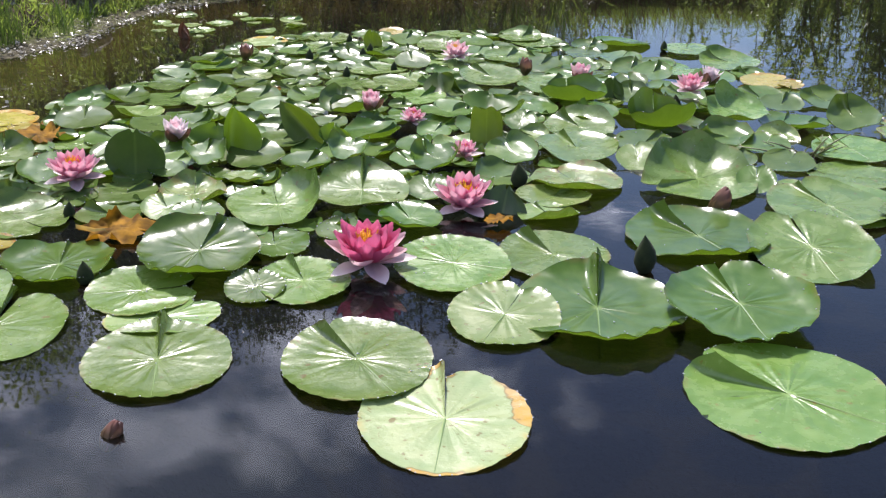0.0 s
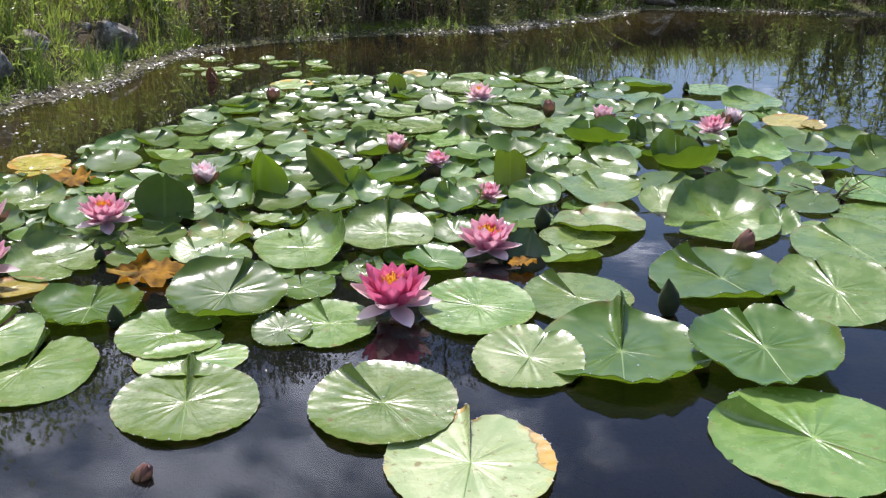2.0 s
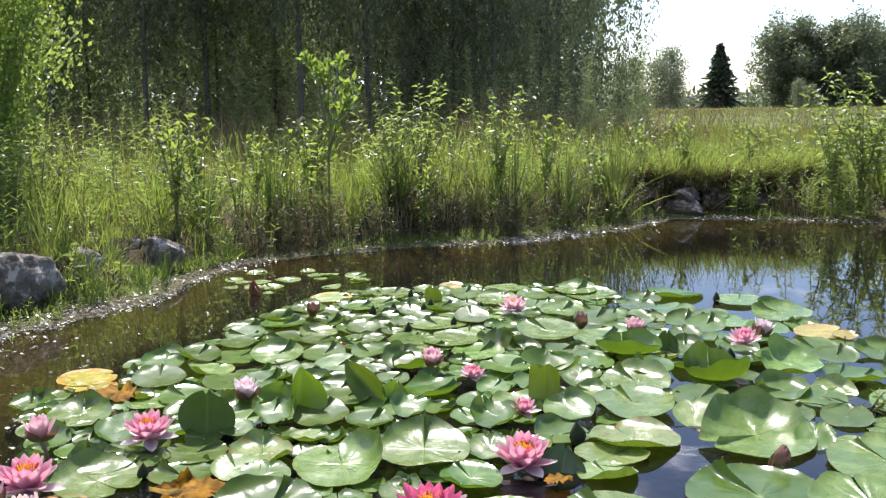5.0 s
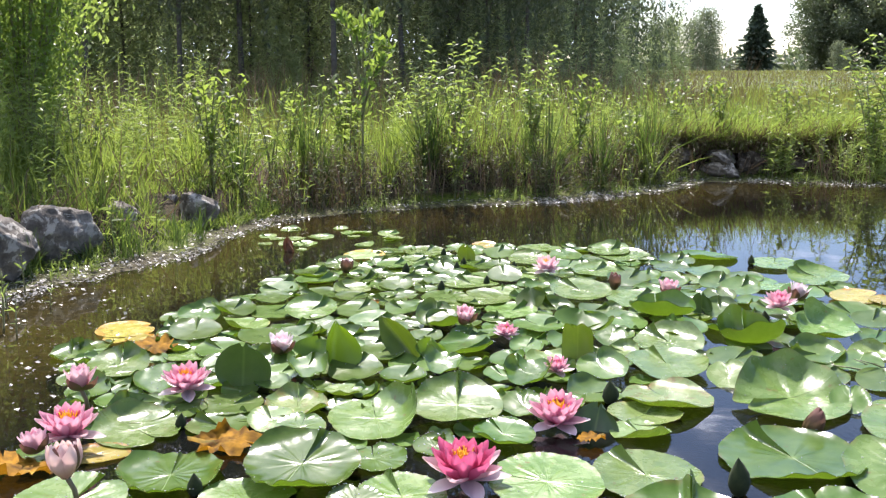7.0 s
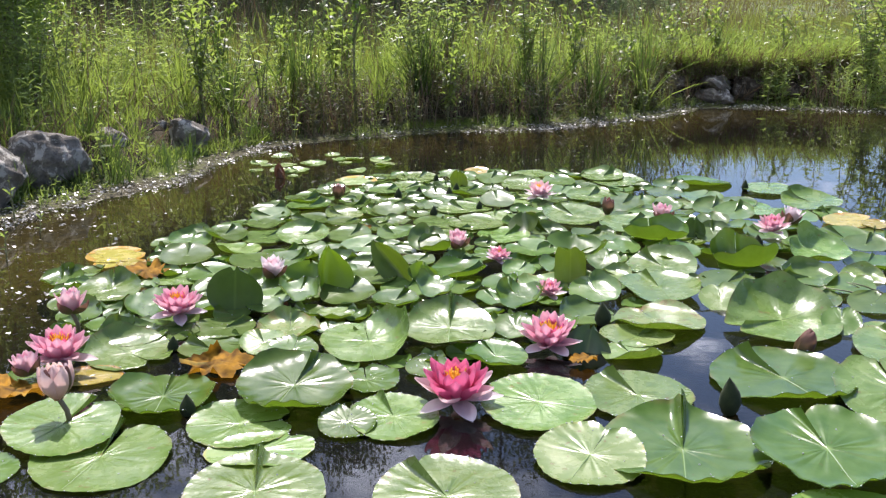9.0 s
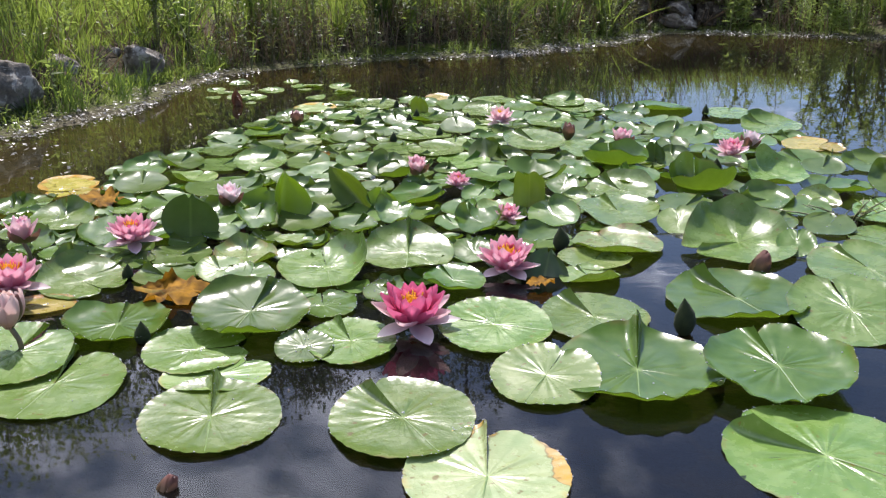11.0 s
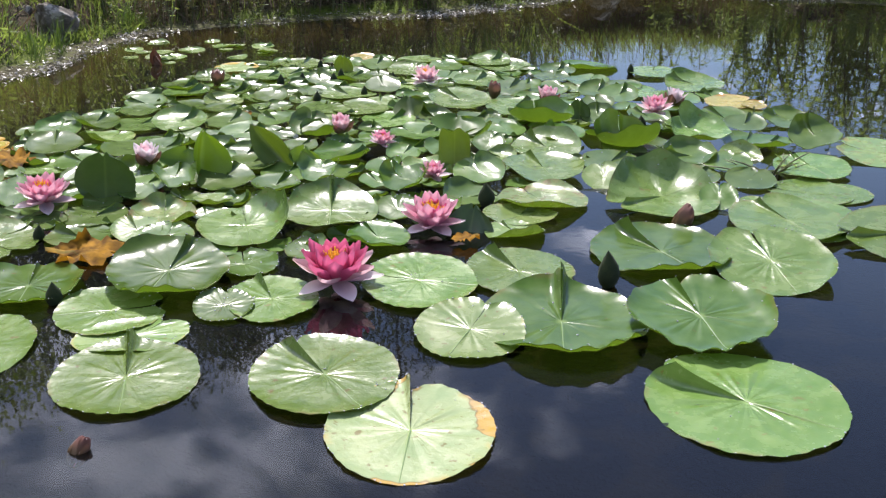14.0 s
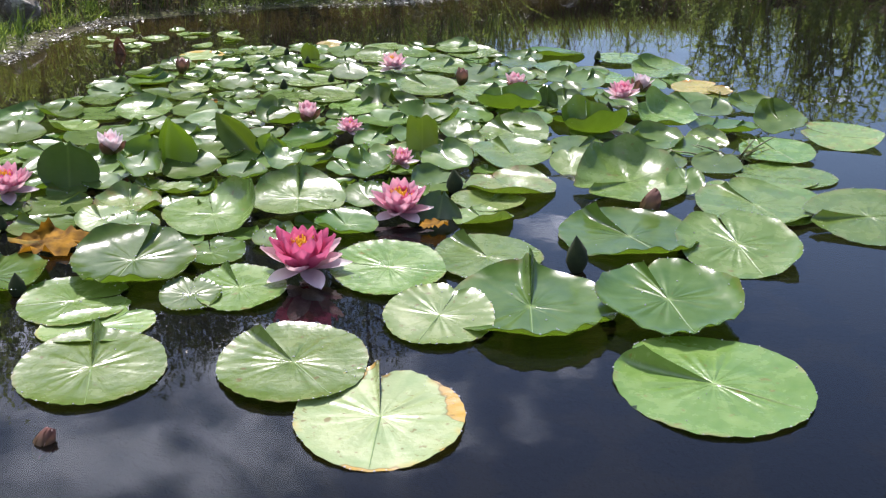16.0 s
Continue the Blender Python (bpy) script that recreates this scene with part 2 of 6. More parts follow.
GRASS = plant_material("grass_blade", (0.012, 0.022, 0.008), (0.12, 0.155, 0.05), (0.32, 0.44, 0.07), 0.44, 0.45)
RUSH = plant_material("rush_blade", (0.02, 0.04, 0.014), (0.075, 0.11, 0.035), (0.13, 0.22, 0.03), 0.3, 0.45)
MEADOW = plant_material("meadow_blade", (0.05, 0.06, 0.02), (0.17, 0.165, 0.06), (0.30, 0.34, 0.06), 0.35, 0.5)
DRY = plant_material("dry_stem", (0.05, 0.035, 0.022), (0.20, 0.15, 0.095), (0.16, 0.10, 0.05), 0.2)
WEED = plant_material("weed_leaf", (0.03, 0.055, 0.018), (0.12, 0.165, 0.06), (0.36, 0.48, 0.10), 0.46, 0.38)
DARK_WEED = plant_material("dark_weed_leaf", (0.02, 0.026, 0.012), (0.09, 0.09, 0.045), (0.16, 0.16, 0.05), 0.3, 0.5)
SAPLING = plant_material("sapling_leaf", (0.05, 0.11, 0.02), (0.13, 0.21, 0.045), (0.33, 0.46, 0.07), 0.38, 0.42)
TREE_LEAF = plant_material("tree_leaf", (0.035, 0.05, 0.028), (0.15, 0.175, 0.11), (0.19, 0.25, 0.10), 0.27, 0.38, 0.4)
WOOD_LEAF = plant_material("wood_leaf", (0.05, 0.075, 0.03), (0.17, 0.20, 0.10), (0.36, 0.45, 0.18), 0.52, 0.42, 0.4)
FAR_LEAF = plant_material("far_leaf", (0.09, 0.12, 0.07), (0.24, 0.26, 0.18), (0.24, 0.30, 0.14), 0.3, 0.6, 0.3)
NEEDLE = plant_material("spruce_needle", (0.03, 0.05, 0.035), (0.09, 0.12, 0.08), (0.07, 0.11, 0.06), 0.2, 0.6, 0.3)


BARK = plain("bark", (0.05, 0.042, 0.033), (0.13, 0.115, 0.095), 0.9, 6.0, 0.8, 0.02)
STEM = plain("stem", (0.10, 0.10, 0.04), (0.16, 0.17, 0.07), 0.6, 30.0)
LILY_STEM = plain("lily_stem", (0.10, 0.09, 0.04), (0.16, 0.11, 0.06), 0.4, 40.0)


def rock_material(name, dark, light, lichen):
    """Weathered granite: coarse grain, darker hollows, pale crusts of lichen."""
    m, nt, out = shader(name)
    obj = node(nt, "TexCoord").outputs["Object"]
    coarse = node(nt, "TexNoise", [("Vector", obj)], Scale=7.0, Detail=9.0, Roughness=0.68).outputs["Fac"]
    grain = node(nt, "TexNoise", [("Vector", obj)], Scale=95.0, Detail=3.0).outputs["Fac"]
    crust = node(nt, "TexNoise", [("Vector", obj)], Scale=16.0, Detail=6.0, Roughness=0.7, Distortion=0.6).outputs["Fac"]
    c = blend(nt, span(nt, coarse, 0.36, 0.64), dark, light)
    c = blend(nt, maths(nt, "MULTIPLY", span(nt, grain, 0.5, 0.7), 0.5), c, dark)
    c = blend(nt, maths(nt, "MULTIPLY", span(nt, crust, 0.54, 0.58), 0.8), c, lichen)
    height = maths(nt, "ADD", coarse, maths(nt, "ADD", maths(nt, "MULTIPLY", grain, 0.15), maths(nt, "MULTIPLY", crust, 0.3)))
    p = node(nt, "BsdfPrincipled", [("Base Color", c)], Roughness=0.9, **{"Specular_IOR_Level": 0.2})
    bm = node(nt, "Bump", [("Height", height)], Strength=0.9, Distance=0.018)
    nt.links.new(bm.outputs[0], p.inputs["Normal"])
    nt.links.new(p.outputs[0], out.inputs["Surface"])
    return m


ROCK = rock_material("rock", (0.06, 0.053, 0.043), (0.22, 0.20, 0.17), (0.36, 0.345, 0.30))
# the same granite with the bank's shade put into a darker colour
SHADED_ROCK = rock_material("shaded_rock", (0.025, 0.020, 0.015), (0.15, 0.125, 0.10), (0.24, 0.22, 0.18))


def ground_material():
    """Moss and soil by the water, meadow turf further off."""
    m, nt, out = shader("ground")
    geo = node(nt, "TexCoord").outputs["Object"]
    n1 = node(nt, "TexNoise", [("Vector", geo)], Scale=1.3, Detail=6.0, Roughness=0.65).outputs["Fac"]
    n2 = node(nt, "TexNoise", [("Vector", geo)], Scale=38.0, Detail=4.0).outputs["Fac"]
    z = node(nt, "SeparateXYZ", [(0, geo)]).outputs[2]
    mud = blend(nt, span(nt, n2, 0.35, 0.65), (0.028, 0.024, 0.014), (0.085, 0.075, 0.045))
    moss = blend(nt, span(nt, n2, 0.3, 0.7), (0.035, 0.05, 0.008), (0.11, 0.145, 0.018))
    turf = blend(nt, span(nt, n1, 0.35, 0.65), (0.065, 0.085, 0.025), (0.13, 0.15, 0.045))
    # the bed goes near black with depth: dimming by water put into colour
    murk = blend(nt, span(nt, n1, 0.3, 0.7), (0.004, 0.004, 0.003), (0.009, 0.008, 0.005))
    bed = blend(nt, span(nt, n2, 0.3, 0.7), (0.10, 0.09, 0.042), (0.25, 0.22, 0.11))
    bed = blend(nt, span(nt, maths(nt, "ADD", z, maths(nt, "MULTIPLY", n1, 0.06)), -0.065, 0.015), murk, bed)
    mud = blend(nt, span(nt, z, -0.012, 0.0), bed, mud)
    moss = blend(nt, span(nt, n1, 0.40, 0.52), mud, moss)
    c = blend(nt, span(nt, maths(nt, "ADD", z, maths(nt, "MULTIPLY", n2, 0.04)), 0.018, 0.04), mud, moss)
    # dark brown soil on the bank's steep face, its shade put into the colour too
    soil = blend(nt, span(nt, n2, 0.3, 0.7), (0.022, 0.018, 0.01), (0.075, 0.058, 0.032))
    c = blend(nt, span(nt, maths(nt, "ADD", z, maths(nt, "MULTIPLY", n1, 0.03)), 0.05, 0.075), c, soil)
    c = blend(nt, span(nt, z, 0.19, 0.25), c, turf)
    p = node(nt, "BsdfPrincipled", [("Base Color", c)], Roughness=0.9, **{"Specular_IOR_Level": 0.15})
    b = node(nt, "Bump", [("Height", n2)], Strength=0.8, Distance=0.02)
    nt.links.new(b.outputs[0], p.inputs["Normal"])
    nt.links.new(p.outputs[0], out.inputs["Surface"])
    return m


GROUND = ground_material()


def water_material():
    """Dark still water: a mirror that grows towards grazing sight, over a peaty see-through body."""
    m, nt, out = shader("pond_water")
    obj = node(nt, "TexCoord").outputs["Object"]
    n1 = node(nt, "TexNoise", [("Vector", obj)], Scale=3.0, Detail=2.0).outputs["Fac"]
    n2 = node(nt, "TexNoise", [("Vector", obj)], Scale=16.0, Detail=2.0).outputs["Fac"]
    h = maths(nt, "ADD", n1, maths(nt, "MULTIPLY", n2, 0.2))
    b = node(nt, "Bump", [("Height", h)], Strength=0.07, Distance=0.01)
    gloss = node(nt, "BsdfGlossy", [("Normal", b.outputs[0])], Roughness=0.015)
    gloss.inputs["Color"].default_value = (1, 1, 1, 1)
    body = node(nt, "BsdfTransparent")
    body.inputs["Color"].default_value = (0.43, 0.40, 0.24, 1)
    fr = node(nt, "Fresnel", [("Normal", b.outputs[0])], IOR=1.33)
    murk = node(nt, "BsdfDiffuse")
    murk.inputs["Color"].default_value = (0.040, 0.042, 0.046, 1)
    body = node(nt, "MixShader", [(1, body.outputs[0]), (2, murk.outputs[0])], Fac=0.07)
    mix = node(nt, "MixShader", [(0, fr.outputs[0]), (1, body.outputs[0]), (2, gloss.outputs[0])])
    nt.links.new(mix.outputs[0], out.inputs["Surface"])
    return m


WATER = water_material()


def petal_material(name, base, tip):
    m, nt, out = shader(name)
    uv = node(nt, "UVMap")
    v = node(nt, "SeparateXYZ", [(0, uv.outputs[0])])
    streak = node(nt, "TexNoise", [("Vector", node(nt, "VectorMath", [(0, uv.outputs[0])]).outputs[0])], Scale=14.0, Detail=2.0).outputs["Fac"]
    c = blend(nt, span(nt, maths(nt, "ADD", v.outputs[1], maths(nt, "MULTIPLY", streak, 0.2)), 0.15, 1.1), base, tip)
    leaf_shader(nt, out, c, c, 0.35, 0.45, None, spec=0.3)
    return m


PETAL = {
    "deep": petal_material("petal_deep", (0.44, 0.018, 0.10), (0.68, 0.17, 0.31)),
    "mid": petal_material("petal_mid", (0.55, 0.10, 0.22), (0.78, 0.44, 0.52)),
    "pale": petal_material("petal_pale", (0.62, 0.25, 0.33), (0.79, 0.57, 0.60)),
    "bud": petal_material("petal_bud", (0.58, 0.26, 0.26), (0.80, 0.60, 0.54)),
    "sepal": petal_material("sepal", (0.13, 0.12, 0.035), (0.20, 0.085, 0.07)),
    "white": petal_material("petal_white", (0.66, 0.45, 0.50), (0.82, 0.74, 0.76)),
}
STAMEN = petal_material("stamen", (0.75, 0.30, 0.02), (0.85, 0.52, 0.04))


# ---- building helpers ----
def mesh_of(name, verts, faces, mat, uvs=None, smooth=True):
    me = bpy.data.meshes.new(name)
    me.from_pydata([tuple(map(float, v)) for v in verts], [], faces)
    if uvs is not None:
        layer = me.uv_layers.new(name="UVMap")
        idx = np.empty(len(me.loops), dtype=np.int32)
        me.loops.foreach_get("vertex_index", idx)
        layer.data.foreach_set("uv", np.asarray(uvs, dtype=np.float32)[idx].ravel())
    me.materials.append(mat)
    if smooth:
        me.polygons.foreach_set("use_smooth", np.ones(len(me.polygons), dtype=bool))
    me.update()
    return me


def part(name, me, parent, label="", at=None):
    ob = new(name, me)
    ob.parent = parent
    if at is not None:
        ob.matrix_basis = at
    if label:
        tagged(ob, label)
    return ob


def empty(name, x, y, z=0.0, turn=0.0):
    ob = new(name)
    ob.empty_display_size = 0.05
    ob.matrix_basis = pose(x, y, z, 0, 0, turn)
    return ob


def tube(points, radii, sides=6):
    """Vertices and faces of a tapered tube along points."""
    pts = [Vector(p) for p in points]
    verts, faces = [], []
    for k, p in enumerate(pts):
        ahead = (pts[min(k + 1, len(pts) - 1)] - pts[max(k - 1, 0)]).normalized()
        side = ahead.cross(Vector((0.31, 0.95, 0.05))).normalized()
        up = ahead.cross(side)
        for s in range(sides):
            a = 2 * math.pi * s / sides
            verts.append(p + radii[k] * (math.cos(a) * side + math.sin(a) * up))
    for k in range(len(pts) - 1):
        for s in range(sides):
            t = (s + 1) % sides
            faces.append((k * sides + s, k * sides + t, (k + 1) * sides + t, (k + 1) * sides + s))
    verts.append(pts[-1])
    n = len(verts) - 1
    faces += [((len(pts) - 1) * sides + s, (len(pts) - 1) * sides + (s + 1) % sides, n) for s in range(sides)]
    return verts, faces


def join(pieces):
    verts, faces = [], []
    for v, f in pieces:
        n = len(verts)
        verts += list(v)
        faces += [tuple(i + n for i in g) for g in f]
    return verts, faces


def blades(base, tip, bend, width, rng):
    """Many narrow bent leaves: arrays of root, tip, sideways bend and width. Each is an island of its own."""
    base, tip, bend, width = (np.asarray(a, float) for a in (base, tip, bend, width))
    n = len(base)
    along = tip - base
    side = np.cross(along, rng.normal(size=(n, 3)))
    side /= np.linalg.norm(side, axis=1, keepdims=True) + 1e-9
    rows = []
    for s, w in ((0.0, 0.7), (0.45, 1.0), (0.8, 0.6)):
        mid = base + along * s + bend * (s * s)
        rows += [mid - side * width[:, None] * w / 2, mid + side * width[:, None] * w / 2]
    rows.append(tip + bend)
    verts = np.stack(rows, 1).reshape(-1, 3)
    k = (np.arange(n) * 7)[:, None]
    quads = np.concatenate([k + [0, 1, 3, 2], k + [2, 3, 5, 4]])
    tris = k + [4, 5, 6]
    return verts, quads.tolist() + tris.tolist()


def fast_mesh(name, verts, faces, mat, smooth=True):
    me = bpy.data.meshes.new(name)
    me.from_pydata(verts.tolist() if hasattr(verts, "tolist") else [tuple(v) for v in verts], [], faces)
    me.materials.append(mat)
    if smooth:
        me.polygons.foreach_set("use_smooth", np.ones(len(me.polygons), dtype=bool))
    me.update()
    return me


# ---- the pond and its banks ----
SHORE = [(-1.5, 2.2), (-1.60, 3.1), (-1.54, 3.62), (-1.33, 3.86), (-1.12, 4.25), (-1.05, 4.74), (-0.84, 5.2), (-0.40, 5.54), (-0.02, 5.78), (0.35, 5.90),
         (0.68, 5.98), (1.28, 6.36), (1.82, 7.0), (2.22, 7.02), (2.93, 6.72), (3.4, 6.5), (4.2, 6.0), (5.2, 4.6), (5.4, 2.5), (4.4, 0.6), (2.5, -0.6),
         (0.3, -0.9), (-1.0, -0.4), (-1.5, 0.8)]


def shore_distance(x, y):
    """Metres from the water's edge, negative over the water."""
    x, y = np.asarray(x, float), np.asarray(y, float)
    best = np.full(x.shape, 1e9)
    inside = np.zeros(x.shape, bool)
    for (ax, ay), (bx, by) in zip(SHORE, SHORE[1:] + SHORE[:1]):
        dx, dy = bx - ax, by - ay
        t = np.clip(((x - ax) * dx + (y - ay) * dy) / (dx * dx + dy * dy), 0, 1)
        best = np.minimum(best, np.hypot(x - ax - t * dx, y - ay - t * dy))
        inside ^= ((ay > y) != (by > y)) & (x < ax + (y - ay) / (by - ay + 1e-12) * dx)
    return np.where(inside, -best, best)


def ground_height(x, y):
    d = shore_distance(x, y)
    uneven = 0.07 * np.sin(3.1 * x + 1.3 * y) + 0.05 * np.sin(7.3 * y - 5.1 * x)
    d = d + 0.45 * uneven + 0.018 * np.sin(23 * x + 17 * y) + 0.014 * np.sin(41 * x - 29 * y)
    shoal = np.exp(-((x + 1.3) / 0.45) ** 2 - ((y - 3.0) / 0.75) ** 2)
    wet = np.maximum(-0.5, d * (0.28 - 0.22 * shoal))
    # a flat wet strip, then the steep edge of the bank
    edge = np.clip((d + uneven - 0.26) / 0.34, 0, 1)
    dry = 0.06 * np.clip(d, 0, 0.5) + 0.15 * edge * edge * (3 - 2 * edge) + 0.06 * np.clip((d - 0.6) / 0.6, 0, 1)
    dry = dry + 0.02 * np.sin(1.7 * x + 0.6) * np.sin(1.3 * y) * np.clip(d, 0, 1)
    return np.where(d < 0, wet, dry)


def steps(fine, edge, far):
    out, s, v = list(np.arange(fine[0], fine[1], edge)), edge, fine[1]
    while v < far:
        out.append(v)
        s *= 1.25
        v += s
    v, s = fine[0] - edge, edge
    while v > -far:
        out.insert(0, v)
        s *= 1.25
        v -= s
    return np.array([-far - 60, *out, far + 60])


def make_ground():
    xs, ys = steps((-3.2, 5.6), 0.075, 420), steps((-1.2, 9.0), 0.075, 420)
    gx, gy = np.meshgrid(xs, ys)
    gz = ground_height(gx, gy)
    verts = np.stack([gx, gy, gz], -1).reshape(-1, 3)
    w, h = len(xs), len(ys)
    a = (np.arange(h - 1)[:, None] * w + np.arange(w - 1)[None]).ravel()
    faces = np.stack([a, a + 1, a + w + 1, a + w], 1).tolist()
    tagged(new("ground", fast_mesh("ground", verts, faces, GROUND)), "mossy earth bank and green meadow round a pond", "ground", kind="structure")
    me = mesh_of("water", [(-4, -2, 0), (7, -2, 0), (7, 9, 0), (-4, 9, 0)], [(0, 1, 2, 3)], WATER, smooth=False)
    tagged(new("water", me), "still dark pond water reflecting sky and bank", "water", kind="structure")


make_ground()


# ---- lily pads ----
def lily_pad(x, y, rx, ry, head, notch, lobe=0.0, rim=0.004, z=0.01, tilt=0.0, tdir=None, side=0, tone="green", bowl=0.0, up=None, raised=0.0, steep=3.8):
    """A floating leaf with a slit. notch: the way the slit points; lobe: how far its corners stand up; rim: how far the edge curls up;
    tilt: degrees by which the far edge is raised; up, raised: the side that is bent upwards, and how far; steep: how late the bend begins."""
    z = z if tilt or bowl else max(0.0016, 0.3 * z) if z < 0.012 else 0.45 * z
    rim = rim if y < 2.9 else min(rim, 0.004)
    rng = random.Random(int(abs(x) * 1000) * 7919 + int(abs(y) * 1000))
    saddle = 0.0
    if up is None and y > 1.95 and not bowl and (x < 0.95 or y > 2.6) and tone not in ("gold", "yellow"):
        # leaves in the crowd are bent upwards on one side by their neighbours
        flat = 1.0 if y < 3.3 else 0.6
        raised = flat * rx * rng.choice((0.0, 0.0, 0.12, 0.2, 0.3, 0.38))
        up = rng.choice((90, 90, 90, -90, 0)) + rng.uniform(-50, 50)
        saddle = rx * rng.uniform(0.0, 0.05)
        lobe = lobe or rng.choice((0.0, 0.0, 0.016, 0.024, 0.03)) * min(1.0, rx / 0.08)
    near_one = y < 2.3
    lip = 0.016 if rim > 0.012 and y < 1.95 else 0.0
    toward = rng.uniform(-125, -55)
    up = radians(90 if up is None else up)
    n = 144 if near_one else 72
    rings = (0.0, 0.12, 0.25, 0.38, 0.5, 0.62, 0.73, 0.83, 0.9, 0.955, 1.0) if near_one else (0.0, 0.2, 0.42, 0.62, 0.78, 0.9, 1.0)
    ph = [rng.random() * 6.28 for _ in range(8)]
    puffed = rng.choice((0.0008, 0.0011, 0.0014)) if y < 1.95 else 0.0006
    teeth, pleats = rng.randint(24, 30) if rim < 0.01 else rng.randint(15, 19), rng.randint(12, 16)
    mean = (rx + ry) / 2
    # the corners beside the slit bend up along two lines that start at the middle
    bend = min(0.2, lobe / (2.29 * mean))
    turn_up, crease = 1.5 if side else 1.38, 0.35
    slack = 0.012 + 0.03 * rng.random() ** 2
    first = slack - 1.7 * bend
    last_gap = slack - (0.0 if side else 1.7 * bend)
    slit = radians(notch - head)
    verts, faces, uvs = [], [], []
    for r in rings:
        for k in range(n + 1):
            u = k / n
            u = u - 0.10 * math.sin(2 * math.pi * u) / (2 * math.pi) * 4
            a = first + u * (2 * math.pi - first - last_gap)
            near = min(u, 1 - u)
            corner = 1.0 + 0.04 * math.exp(-((near - 0.05) / 0.05) ** 2) - 0.2 * math.exp(-(near / 0.026) ** 2)
            scallop = 1 + 0.008 * math.sin(5 * a + ph[0]) + 0.006 * math.sin(11 * a + ph[1]) + 0.012 * math.sin(2 * a + ph[2])
            q = r * corner * (1 + (scallop - 1) * r)
            curl = max(0.0, 0.45 + 0.55 * math.sin(2 * a + ph[3]) + 0.3 * math.sin(5 * a + ph[4]))
            h = (0.001 + rim * curl) * r ** 7 + 0.002 * r * r * math.sin(3 * a + ph[5]) * rx / 0.12
            h -= 0.0014 * math.exp(-(r / 0.15) ** 2)
            if near_one:
                q *= 1 + 0.013 * (abs(math.sin(0.5 * teeth * a + ph[1])) - 0.6) * r ** 9
                h += (0.0005 + 0.03 * rim if y < 1.95 else 0.0003) * r ** 10 * math.sin(teeth * a + ph[0])
                h += puffed * mean / 0.12 * 2.6 * r * max(0.0, 1 - r / 0.85) * (0.6 + 0.4 * math.sin(3 * a + ph[6])) * (math.sin(pleats * a + 1.6 * math.sin(2 * a + ph[7])) + 0.5 * math.sin(1.7 * pleats * a + ph[4]))
            h += bowl * r ** 3.2 * (1 + 0.35 * math.sin(2 * a + ph[4]) + 0.1 * math.sin(7 * a)) + saddle * r * r * (0.6 + math.sin(2 * a + ph[2]))
            h += lip * r ** 8 * (1 + 0.25 * math.sin(teeth * a + ph[0])) * max(0.0, math.cos(radians(notch) + a - radians(toward))) ** 3
            side_up = raised * r ** steep * max(0.0, math.cos(radians(notch) + a - up)) ** (1.5 if steep > 3 else 0.6) * (1 + 0.16 * math.sin(6 * a + ph[6]))
            h += side_up
            q *= 1 - 0.8 * min(0.25, bowl * r ** 3 / rx * 0.5) - 0.35 * min(0.6, side_up / rx)
            away, hand = (a, 1) if u < 0.5 else (2 * math.pi - a, -1)
            ang, lift = slit + a, 0.0
            px, py = q * math.cos(ang), q * math.sin(ang)
            if lobe and away < bend and not (side and hand < 0):
                line = slit + hand * bend
                deep, most = q * math.sin(bend - away), r * math.sin(bend - (first if hand > 0 else last_gap)) + 1e-6
                share, along, tight = deep / most, q * math.cos(bend - away), crease / turn_up
                arc, rest = turn_up * min(share, crease) / crease, max(0.0, share - crease)
                hor = most * (tight * math.sin(arc) + rest * math.cos(turn_up))
                lift = mean * most * (tight * (1 - math.cos(arc)) + rest * math.sin(turn_up))
                px = along * math.cos(line) + hor * hand * math.sin(line)
                py = along * math.sin(line) - hor * hand * math.cos(line)
            verts.append((rx * px, ry * py, h + lift))
            uvs.append((u, r))
    w = n + 1
    for j in range(len(rings) - 1):
        for k in range(n):
            a, b = j * w + k, (j + 1) * w + k
            faces.append((a, b, b + 1, a + 1))
    # the edge has some thickness
    last = (len(rings) - 1) * w
    start = len(verts)
    for drop in (0.0, 0.0012):
        for k in range(w):
            vx, vy, vz = verts[last + k]
            verts.append((vx * (1 - 3 * drop), vy * (1 - 3 * drop), vz - drop))
            uvs.append((k / n, 0.97))
    faces += [(start + k, start + w + k, start + w + k + 1, start + k + 1) for k in range(n)]
    # pads raised on the near side take the copy made for a backlit look
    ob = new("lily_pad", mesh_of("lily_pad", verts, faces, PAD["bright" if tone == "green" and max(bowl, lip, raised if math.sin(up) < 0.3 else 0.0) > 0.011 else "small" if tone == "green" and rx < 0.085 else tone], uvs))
    way = radians(head + 90 if tdir is None else tdir + 90)
    axis = Vector((math.sin(way), -math.cos(way), 0))
    ob.matrix_basis = Matrix.Translation((x, y, z)) @ Matrix.Rotation(radians(tilt), 4, axis) @ pose(0, 0, 0, 0, 0, head)
    if rx > 0.085 and y < 2.7:
        # the raised rib that runs from the middle to the tip
        mid = [Vector(verts[j * w + n // 2]) for j in range(len(rings) - 1)]
        across = Vector((-math.sin(radians(notch - head)), math.cos(radians(notch - head)), 0))
        rib_v, rib_f = [], []
        for k, p in enumerate(mid):
            half = 0.0011 * (1 - k / len(mid)) + 0.0004
            rib_v += [p - across * half + Vector((0, 0, 0.0004)), p + Vector((0, 0, 0.0012 * (1 - k / len(mid)) + 0.0005)), p + across * half + Vector((0, 0, 0.0004))]
